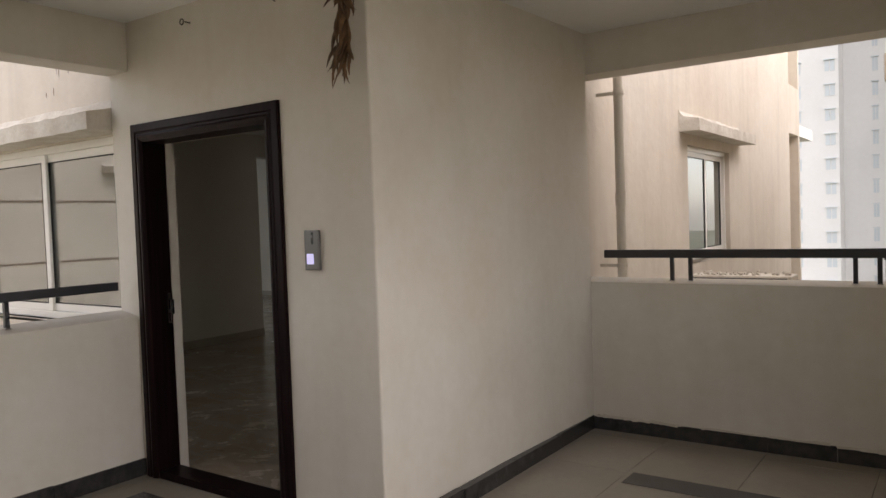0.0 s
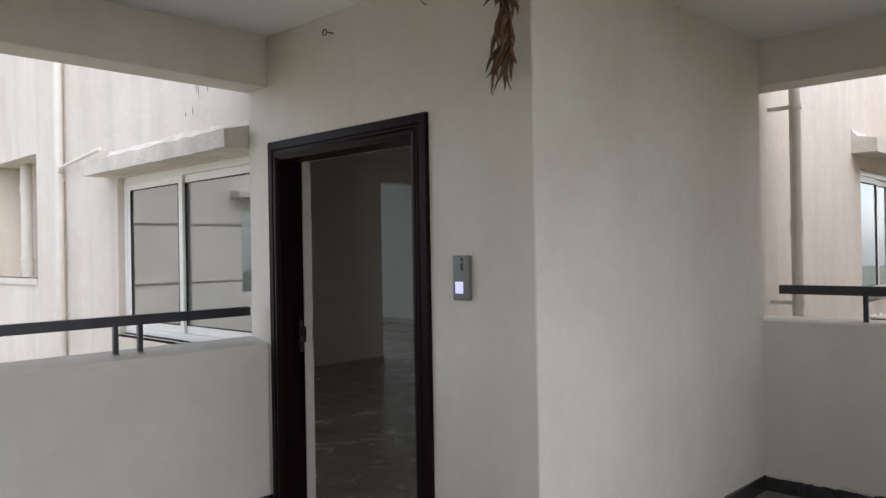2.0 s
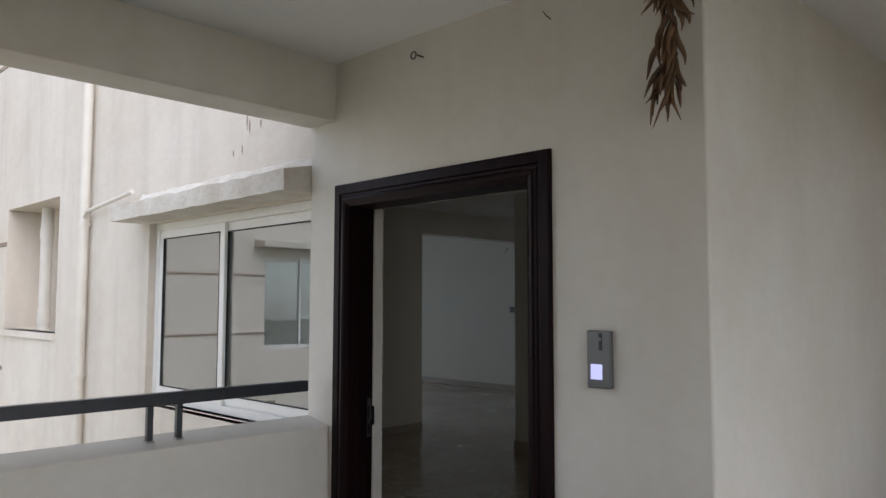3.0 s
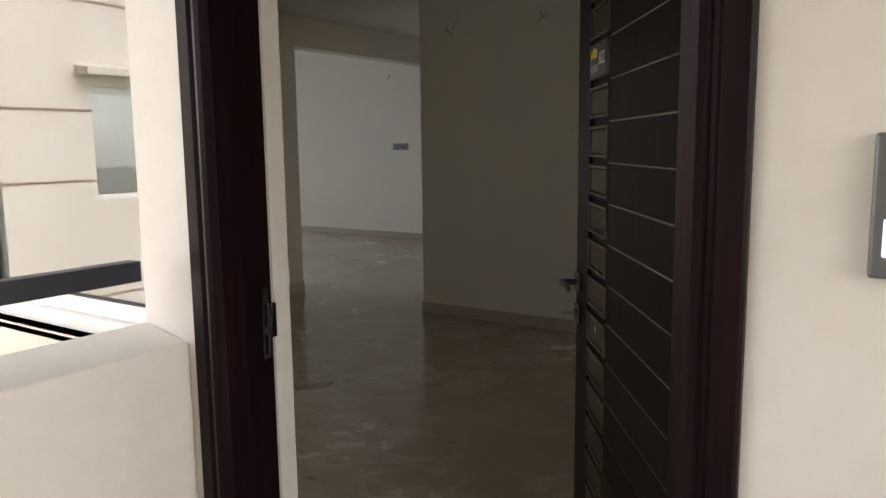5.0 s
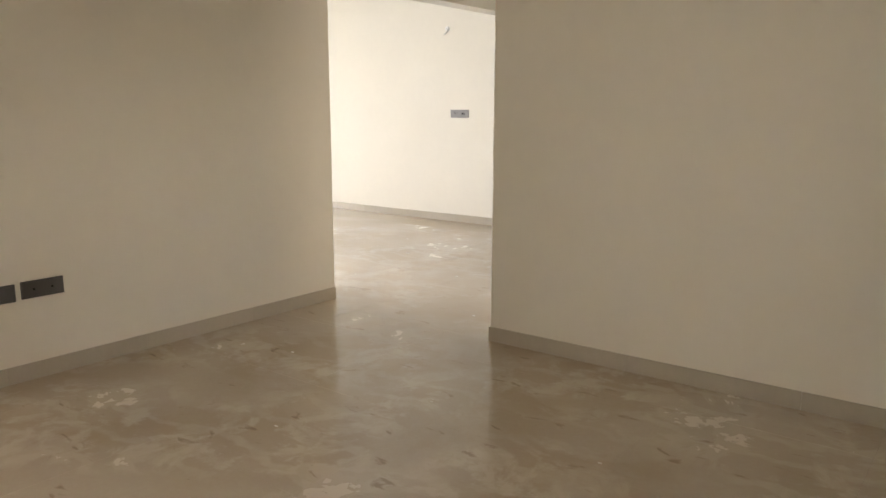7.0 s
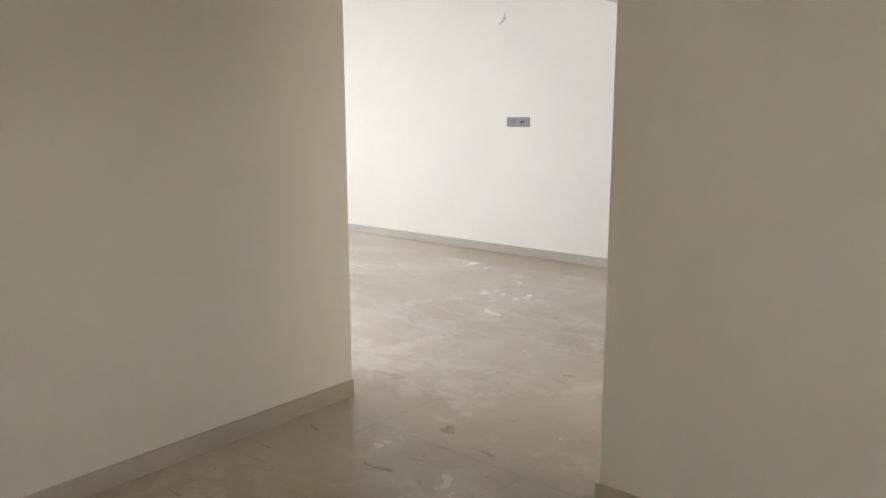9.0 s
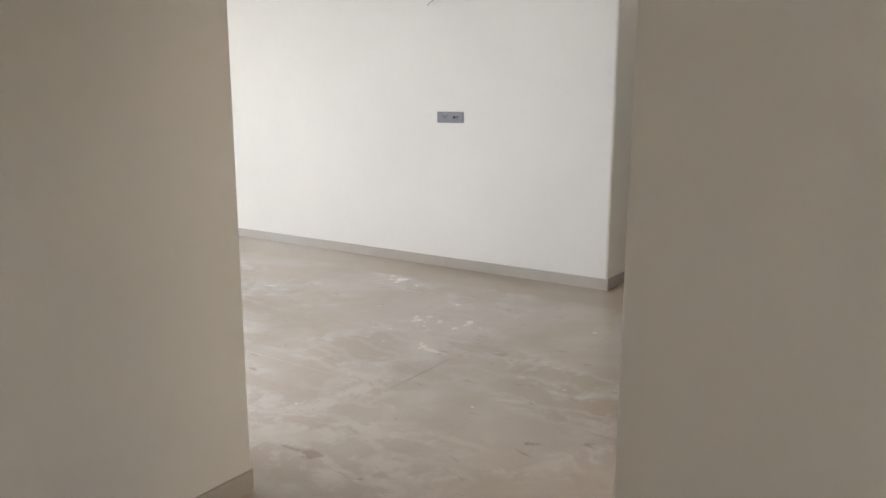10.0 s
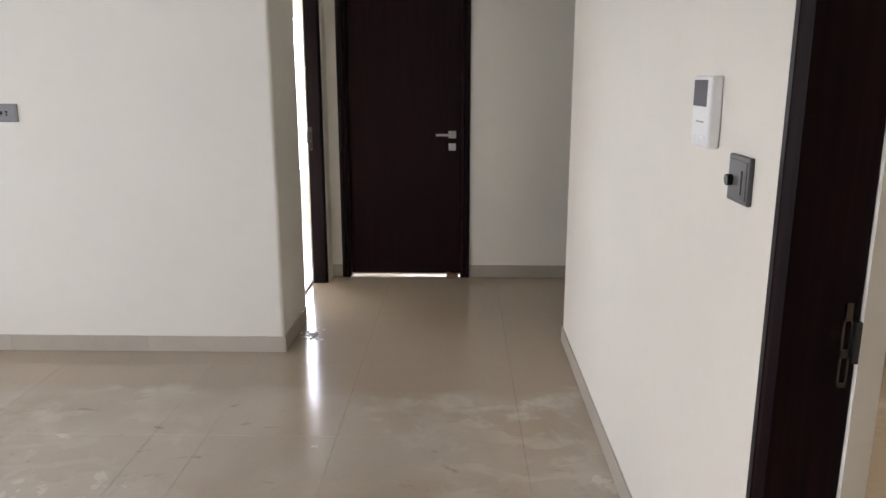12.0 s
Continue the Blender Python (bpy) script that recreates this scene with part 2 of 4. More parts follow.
LEAF_GREEN = mat("green_sticker", (0.42, 0.48, 0.05), 0.5)
YELLOW = mat("yellow_sticker", (0.70, 0.50, 0.03), 0.5)
LABEL = mat("grey_paper_label", (0.40, 0.40, 0.39), 0.6)


# ---- building helpers ----
def box(bm, x0, x1, y0, y1, z0, z1, bevel=0.0):
    vs = [bm.verts.new((x, y, z)) for x in (min(x0, x1), max(x0, x1)) for y in (min(y0, y1), max(y0, y1)) for z in (min(z0, z1), max(z0, z1))]
    fs = [bm.faces.new([vs[i] for i in q]) for q in ((0, 1, 3, 2), (4, 6, 7, 5), (0, 4, 5, 1), (2, 3, 7, 6), (0, 2, 6, 4), (1, 5, 7, 3))]
    if bevel:
        bmesh.ops.bevel(bm, geom=list({e for f in fs for e in f.edges}), offset=bevel, segments=2, affect="EDGES", profile=0.5)
    return vs


def rod(bm, a, b, r, seg=14, r2=None):
    a, b = Vector(a), Vector(b)
    d = b - a
    m = Matrix.Translation((a + b) / 2) @ d.to_track_quat("Z", "Y").to_matrix().to_4x4()
    bmesh.ops.create_cone(bm, cap_ends=True, segments=seg, radius1=r, radius2=r if r2 is None else r2, depth=d.length, matrix=m)


def mesh(name, bm, material, smooth=False):
    me = bpy.data.meshes.new(name)
    bmesh.ops.recalc_face_normals(bm, faces=bm.faces)
    bm.to_mesh(me)
    bm.free()
    me.materials.append(material)
    if smooth:
        for p in me.polygons:
            p.use_smooth = True
    return me


def part(name, bm, material, parent=None, label="", smooth=False):
    ob = new(name, mesh(name, bm, material, smooth))
    if parent:
        ob.parent = parent
    return tagged(ob, label)


def block(name, material, parent, x0, x1, y0, y1, z0, z1, bevel=0.0, label=""):
    bm = bmesh.new()
    box(bm, x0, x1, y0, y1, z0, z1, bevel)
    return part(name, bm, material, parent, label)


def empty(name, m=None):
    ob = new(name)
    ob.empty_display_size = 0.1
    if m:
        ob.matrix_world = m
    return ob


def structure(ob, label="", category=""):
    return tagged(ob, label, category, kind="structure")


def holed(bm, axis, t0, t1, a0, a1, z0, z1, holes):
    """Solid wall between t0 and t1 across, a0..a1 along, less the rectangular holes (a, a, z, z)."""
    cuts_a = sorted({a0, a1, *[v for h in holes for v in h[:2]]})
    cuts_z = sorted({z0, z1, *[v for h in holes for v in h[2:]]})
    for i in range(len(cuts_a) - 1):
        run = None
        for j in range(len(cuts_z) - 1):
            ca, cz = (cuts_a[i] + cuts_a[i + 1]) / 2, (cuts_z[j] + cuts_z[j + 1]) / 2
            inside = any(h[0] < ca < h[1] and h[2] < cz < h[3] for h in holes)
            if inside and run is not None:
                spans(bm, axis, t0, t1, cuts_a[i], cuts_a[i + 1], run, cuts_z[j])
                run = None
            elif not inside and run is None:
                run = cuts_z[j]
        if run is not None:
            spans(bm, axis, t0, t1, cuts_a[i], cuts_a[i + 1], run, z1)


def spans(bm, axis, t0, t1, a0, a1, z0, z1):
    if axis == "x":
        box(bm, a0, a1, t0, t1, z0, z1)
    else:
        box(bm, t0, t1, a0, a1, z0, z1)


def wall(name, material, axis, t0, t1, a0, a1, z0, z1, holes=(), label=""):
    bm = bmesh.new()
    holed(bm, axis, t0, t1, a0, a1, z0, z1, list(holes))
    bmesh.ops.remove_doubles(bm, verts=bm.verts, dist=1e-5)
    seen = {}
    for f in bm.faces:
        seen.setdefault(tuple(round(c, 4) for c in f.calc_center_median()), []).append(f)
    bmesh.ops.delete(bm, geom=[f for fs in seen.values() if len(fs) > 1 for f in fs], context="FACES_ONLY")
    return structure(part(name, bm, material), label, "wall")


# ---- plan ----
CEIL_LIV = 3.3     # the living room is higher
CEIL = 2.77          # storey height inside and in the corridor
DW, DH = -1.294, 2.15  # outer edge and head of the entrance frame; its other edge is x = 0
LX, LY = -5.18, 4.346  # end of the hall's long wall
FX, FY = -3.55, 4.173  # corner of the hall's cross wall
SX, SY = -5.30, 8.424  # end of the living room's far wall
EY = 10.223           # end wall of the passage
IY = 8.666            # end of the passage's side wall
WX = 0.60             # corridor corner beside the entrance

# ---- corridor structure ----
wall("wall_entrance", PAINT_OUT, "x", 0.0, 0.20, -1.51, WX - 0.2, 0, CEIL + 0.1, [(DW + 0.02, -0.02, -0.01, DH - 0.02)], "cream painted wall round the entrance door")
# side wall beside the entrance, a little out of square
bm = bmesh.new()
vs = box(bm, WX - 0.2, WX, 0.0, 2.23, 0, CEIL + 0.1)
for v in vs:
    if v.co.x > WX - 0.1:
        v.co.x = WX + 0.074 * v.co.y / 2.23
structure(part("wall_side", bm, PAINT_OUT), "cream painted corridor side wall with faint roller streaks", "wall")

structure(block("wall_reveal_side", PAINT_OUT, None, DW + 0.02, -1.175, 0.142, 0.199, 0, 2.05), "white plaster reveal behind the entrance frame", "reveal")
structure(block("wall_reveal_head", PAINT_OUT, None, -1.175, -0.02, 0.165, 0.199, 2.045, DH - 0.02), "white plaster reveal behind the entrance frame", "reveal")
# balcony parapets, their tops falling slightly inwards, and beams
PRY = 2.23


def parapet(name, x0, x1, y0, y1, h, fall, inner, label):
    """Parapet whose top falls towards the corridor side named by inner(v)."""
    bm = bmesh.new()
    for v in box(bm, x0, x1, y0, y1, 0, h):
        if v.co.z > 0.5 and inner(v.co):
            v.co.z -= fall
    bmesh.ops.bevel(bm, geom=list(bm.edges), offset=0.005, segments=2, affect="EDGES", profile=0.5)
    return structure(part(name, bm, PAINT_OUT), label, "parapet")


parapet("wall_parapet_back", 0.40, 3.4, PRY, PRY + 0.20, 1.060, 0.018, lambda c: c.y < PRY + 0.1, "cream painted parapet wall")
structure(block("beam_back", PAINT_OUT, None, 0.40, 3.4, PRY, PRY + 0.24, 2.487, CEIL + 0.1, 0.004), "cream painted concrete beam over the parapet", "beam")
parapet("wall_parapet_left", -1.51, -1.335, -4.8, -0.001, 1.018, 0.033, lambda c: c.x > -1.4, "cream painted parapet wall beside the entrance")
structure(block("beam_left", PAINT_OUT, None, -1.53, -1.31, -4.8, -0.001, 2.478, CEIL + 0.1, 0.004), "cream painted concrete beam over the parapet", "beam")
structure(block("wall_pier", PAINT_OUT, None, 2.955, 4.1, 0.80, PRY + 0.2, 0, CEIL + 0.1, 0.012), "grey-cream painted pier at the end of the parapet", "wall")
wall("wall_corridor_back", PAINT_OUT, "x", -4.8, -4.6, -1.335, 4.1, 0, CEIL + 0.1, (), "cream painted wall across the corridor's end")
# unseen side: wide opening added to bring daylight onto the side wall
wall("wall_corridor_right", PAINT_OUT, "y", 3.9, 4.1, -4.6, 0.8, 0, CEIL + 0.1, [(-4.55, 0.75, 0.95, 2.76)], "unseen cream painted corridor parapet, opened to light the side wall")
structure(block("ceiling_corridor", CEIL_PAINT, None, -1.51, 4.1, -4.8, PRY + 0.24, CEIL, CEIL + 0.2), "plain white painted corridor ceiling", "ceiling")
structure(block("floor_corridor", GROUT, None, -1.51, 4.1, -4.8, 0.0, -0.25, -0.012), "corridor floor slab under beige tiles", "floor")
structure(block("floor_corridor_bay", GROUT, None, WX - 0.2, 4.1, 0.0, PRY + 0.2, -0.25, -0.012), "corridor floor slab under beige tiles", "floor")

# ---- flat structure ----
wall("wall_hall_left", PAINT_IN, "y", LX - 0.2, LX, 0.2, LY, 0, 2.466, (), "cream painted hall wall")
wall("wall_living_near", PAINT_IN, "x", LY - 0.2, LY, -13.0, LX - 0.2, 0, CEIL_LIV + 0.1, [(-8.3, -5.75, 0.0, 2.35)], "cream painted living room wall with a wide balcony door opening")
structure(block("beam_living", PAINT_IN, None, LX - 0.2, LX, 0.2, SY, 2.466, CEIL_LIV + 0.1), "cream painted beam over the wide living room opening", "beam")
wall("wall_hall_cross", PAINT_IN, "x", FY, FY + 0.15, FX + 0.20, 0.25, 0, CEIL + 0.1, (), "cream painted hall wall facing the entrance")
R0, R1, RH = 4.40, 5.597, 2.35  # room door frame along the passage
wall("wall_passage_side", PAINT_IN, "y", FX, FX + 0.20, FY, IY, 0, CEIL + 0.1, [(R0 + 0.02, R1 - 0.02, -0.01, RH - 0.02)], "white-cream painted passage wall with a door opening")
structure(block("wall_reveal_room", PAINT_IN, None, FX + 0.147, FX + 0.199, R1 - 0.082, R1 - 0.02, 0, RH - 0.1), "cream plaster reveal behind the room door frame", "reveal")
WINR = (4.92, 6.50, 1.0, 2.18)
wall("wall_hall_end", PAINT_IN, "y", 0.25, 0.40, 0.2, 8.6, 0, CEIL + 0.1, [WINR], "outer wall of the hall and the side room")
wall("wall_room_back", PAINT_IN, "x", 8.516, IY, FX + 0.20, 0.25, 0, CEIL + 0.1, (), "cream painted side room wall")
wall("wall_living_far", PAINT_IN, "x", SY, SY + 0.58, -13.0, SX, 0, CEIL_LIV + 0.1, (), "white-cream painted living room wall")
B0, B1, BH = 9.05, 10.08, 2.45  # bright room door frame
wall("wall_passage_left", PAINT_IN, "y", SX - 0.15, SX, SY + 0.58, EY, 0, CEIL + 0.1, [(B0 + 0.02, B1 - 0.02, -0.01, BH - 0.02)], "cream painted passage wall with an open door")
C0, C1, CH = -5.215, -4.14, 2.465  # closed door at the passage's end
wall("wall_passage_end", PAINT_IN, "x", EY, EY + 0.15, SX - 0.15, -1.4, 0, CEIL + 0.1, [(C0 + 0.02, C1 - 0.02, -0.01, CH - 0.02)], "cream painted wall at the end of the passage")
wall("wall_passage_far", PAINT_IN, "y", -1.55, -1.4, IY, EY, 0, CEIL + 0.1, (), "cream painted passage wall")
wall("wall_living_window", PAINT_IN, "y", -13.2, -13.0, LY - 0.2, SY + 0.58, 0, CEIL_LIV + 0.1, [(4.45, 5.25, 0.2, 2.3)], "end wall of the living room with a narrow tall window")
structure(block("ceiling_hall", CEIL_PAINT, None, LX, 0.40, 0.2, 13.2, CEIL, CEIL + 0.2), "plain white painted hall ceiling", "ceiling")
structure(block("ceiling_living", CEIL_PAINT, None, -13.2, LX - 0.2, LY - 0.2, SY + 0.58, CEIL_LIV, CEIL_LIV + 0.2), "plain white painted living room ceiling", "ceiling")
structure(block("ceiling_bright_room", CEIL_PAINT, None, -13.2, LX, SY + 0.58, 13.2, CEIL, CEIL + 0.2), "plain white painted bright room ceiling", "ceiling")
structure(block("ceiling_balcony", CEIL_PAINT, None, -13.2, LX - 0.2, 0.2, LY - 0.2, CEIL, CEIL + 0.2), "plain white painted balcony ceiling", "ceiling")
structure(block("floor_flat", GROUT, None, -13.2, 0.40, 0.0, 13.2, -0.25, -0.012), "flat floor slab under beige vitrified tiles", "floor")
# bright rooms behind the passage doors
wall("wall_bright_far", PAINT_IN, "x", 12.6, 12.8, -9.4, SX - 0.15, 0, CEIL + 0.1, [(-8.9, -5.75, 0.62, 2.3)], "white wall of a bright room with a large window")
wall("wall_bright_left", PAINT_IN, "y", -9.6, -9.4, SY + 0.58, 12.8, 0, CEIL + 0.1, (), "white wall of a bright room")
wall("wall_bath_side", PAINT_IN, "y", SX - 0.15, SX, EY + 0.15, 12.6, 0, CEIL + 0.1, (), "cream painted dividing wall")
wall("wall_bath_right", PAINT_IN, "y", -3.2, -3.05, EY + 0.15, 12.6, 0, CEIL + 0.1, (), "cream painted wall behind the closed door")
wall("wall_bath_far", PAINT_IN, "x", 12.45, 12.6, SX, -3.2, 0, CEIL + 0.1, [(-4.9, -3.6, 0.6, 2.3)], "cream painted wall with a window behind the closed door")
structure(block("floor_bright_room", LIGHT_TILE, None, -9.4, SX - 0.15, SY + 0.58, 12.6, -0.012, 0.0), "white tiled floor of the bright room", "floor")
structure(block("floor_bath", LIGHT_TILE, None, SX, -3.2, EY + 0.15, 12.45, -0.012, 0.0), "white tiled floor behind the closed door", "floor")


def round_corner(name, x, y, r=0.014):
    """Ease the upright plaster arris of a wall at (x, y)."""
    me = bpy.data.objects[name].data
    bm = bmesh.new()
    bm.from_mesh(me)
    at = lambda v: abs(v.co.x - x) < 1e-3 and abs(v.co.y - y) < 1e-3
    bmesh.ops.bevel(bm, geom=[e for e in bm.edges if at(e.verts[0]) and at(e.verts[1])], offset=r, segments=4, affect="EDGES", profile=0.5)
    bm.to_mesh(me)
    bm.free()


round_corner("wall_living_far", SX, SY, 0.022)
round_corner("wall_hall_left", LX, LY, 0.009)
round_corner("wall_passage_side", FX, FY, 0.008)
round_corner("wall_passage_side", FX, IY)
round_corner("wall_side", WX, 0.0, 0.010)

# ---- light wells outside ----
# the hall's front wall faces a light well
WINL = (-3.52, -1.54, 0.90, 2.13)
SLOT = (-6.79, -5.33, 1.31, 2.51)
wall("wall_well_left", RENDER_OUT, "x", 0.06, 0.20, -16, -1.51, -22, 14, [WINL, SLOT], "weathered cream plaster wall of the light well")
wall("wall_well_corner", PAINT_OUT, "x", 0.0, 0.2, -1.51, WX, CEIL + 0.1, 14, (), "upper storeys over the entrance")
structure(block("wall_slot_back", RENDER_OUT, None, -6.95, LX - 0.02, 0.38, 0.48, 1.1, 2.7), "plaster back of the service niche", "wall")
structure(block("wall_slot_left", RENDER_OUT, None, -6.95, -6.79, 0.2, 0.38, 1.1, 2.7), "plaster side of the service niche", "wall")
structure(block("wall_slot_right", RENDER_OUT, None, -5.33, LX - 0.2, 0.2, 0.38, 1.1, 2.7), "plaster side of the service niche", "wall")
structure(block("wall_slot_sill", RENDER_OUT, None, -6.79, -5.33, 0.04, 0.38, 1.25, 1.31), "plaster sill of the service niche", "sill")
structure(block("wall_slot_head", RENDER_OUT, None, -6.79, -5.33, 0.2, 0.38, 2.51, 2.7), "plaster head of the service niche", "wall")
wall("wall_well_end", RENDER_OUT, "y", -12.7, -12.5, -9.5, -1.8, -22, 5, [(-8.4, -6.36, 0.55, 2.6)], "cream plaster wall at the end of the light well")
WR = 0.55
wall("wall_well_right", RENDER_OUT, "y", 0.40, WR, 2.43, 10.99, -22, 14, [WINR, (10.12, 10.90, 0.2, 2.69), (10.12, 10.90, 3.45, 5.7)], "weathered cream plaster wall with damp stains")
structure(block("wall_well_right_end", RENDER_OUT, None, -0.6, 0.40, 8.75, 10.99, -22, 14), "plaster end of the outer wall", "wall")
wall("wall_wing", RENDER_OUT, "y", 3.06, 3.3, 2.43, 12.0, -22, 4.0, (), "plaster wall of the next wing")
structure(block("ground", GROUND, None, -900, 900, -900, 900, -22.3, -22.0), "dusty ground far below the balcony", "ground")

window_light("sky_light_living", look((-7.02, LY - 0.03, 1.18), (-7.02, 9, 1.18)), 2.5, 2.3, LIV, (0.68, 0.82, 1.0))
window_light("sky_light_end", look((-12.95, 4.85, 1.25), (0, 4.85, 1.25)), 0.78, 2.05, 5.5, (0.72, 0.86, 1.0))
window_light("sky_light_hall", look((-2.6, 0.215, 1.52), (-2.6, 4, 1.2)), 2.0, 1.1, 0.46, (1.0, 0.90, 0.73))
window_light("sky_light_bright_room", look((-7.3, 12.55, 1.45), (-7.3, 0, 1.2)), 3.0, 1.7, 5)
window_light("sky_light_bath", look((-4.25, 12.4, 1.45), (-4.25, 0, 1.2)), 1.2, 1.6, 7)
window_light("sky_light_side_room", look((0.22, 5.7, 1.6), (-5, 5.7, 1.2)), 1.4, 1.0, 1.4, (1.0, 0.93, 0.80))


# ---- doors ----
PROFILE = ((0.0, 0.0), (0.0, 0.016), (0.006, 0.020), (0.045, 0.022), (0.052, 0.014), (0.060, 0.014), (0.066, 0.024), (0.078, 0.028), (0.090, 0.024), (0.110, 0.010), (0.112, -0.14))


def door_frame(name, m, w, h, label, sill=True, depth=0.14, strike=None, scale=1.0):
    """Moulded frame round an opening; local x along the wall, -y out of it. The three sides meet in mitres."""
    top = empty(name, m)
    prof = [(u * scale, d if d > -0.1 else -depth) for u, d in PROFILE]
    runs = (("jamb", lambda u: ((u, 0.0), (u, h - u))), ("head", lambda u: ((u, h - u), (w - u, h - u))), ("jamb", lambda u: ((w - u, h - u), (w - u, 0.0))))
    for nm, at in runs:
        bm = bmesh.new()
        rows = [[bm.verts.new((x, -d, z)) for x, z in at(u)] for u, d in prof + [(0.0, -depth)]]
        rows.append(rows[0])
        for a, b in zip(rows, rows[1:]):
            bm.faces.new((a[0], a[1], b[1], b[0]))
        part(nm, bm, FRAME_WOOD, top)
    if sill:
        block("threshold", FRAME_WOOD, top, 0.112 * scale, w - 0.112 * scale, -0.012, depth, 0.0, 0.045, 0.006)
    if strike:
        side, z = strike
        x = 0.112 * scale if side == "left" else w - 0.112 * scale
        s = 1 if side == "left" else -1
        bm = bmesh.new()
        for a, b in ((-0.095, -0.085), (-0.03, -0.012), (0.05, 0.09)):
            box(bm, x, x + s * 0.003, depth - 0.032, depth - 0.012, z + a, z + b)
        box(bm, x, x + s * 0.003, depth - 0.032, depth - 0.028, z - 0.095, z + 0.09)
        box(bm, x, x + s * 0.003, depth - 0.016, depth - 0.012, z - 0.095, z + 0.09)
        sp = part("strike_plate", bm, STEEL if name.endswith("entrance") else BRASS, top, "satin steel strike plate")
        block("keeper", BLACK, sp, x, x + s * 0.012, depth - 0.012, depth + 0.006, z - 0.04, z + 0.05, 0.002)
    return structure(top, label, "door frame")


door_frame("door_frame_entrance", pose(DW, 0, 0), -DW, DH, "dark polished moulded wooden entrance door frame", strike=("left", 1.03))
door_frame("door_frame_room", pose(FX, R1, 0, 0, 0, -90), R1 - R0, RH, "dark polished moulded wooden room door frame", sill=False, depth=0.145, strike=("left", 1.14), scale=0.62)
door_frame("door_frame_bright", pose(SX - 0.035, B0, 0, 0, 0, 90), B1 - B0, BH, "dark polished wooden frame of the open bright room door", sill=False, depth=0.09, strike=("right", 1.19), scale=0.7)
door_frame("door_frame_end", pose(C0, EY, 0), C1 - C0, CH, "dark polished wooden frame at the passage end", sill=False, depth=0.13, scale=0.65)


def lever(bm_parent, x, z, y, reach, material):
    """Lever handle with a square rose and a key rose below it, standing out to -y."""
    bm = bmesh.new()
    box(bm, x - 0.032, x + 0.032, y - 0.010, y, z - 0.030, z + 0.030, 0.003)
    rod(bm, (x, y - 0.008, z), (x, y - 0.055, z), 0.010)
    box(bm, min(x, x + reach) - 0.008, max(x, x + reach) + 0.008, y - 0.064, y - 0.050, z - 0.010, z + 0.010, 0.004)
    h = part("handle", bm, material, bm_parent, "satin metal lever handle")
    bm = bmesh.new()
    box(bm, x - 0.030, x + 0.030, y - 0.010, y, z - 0.130, z - 0.072, 0.003)
    rod(bm, (x, y - 0.008, z - 0.1), (x, y - 0.016, z - 0.1), 0.012)
    part("lock", bm, material, bm_parent, "satin metal key plate")


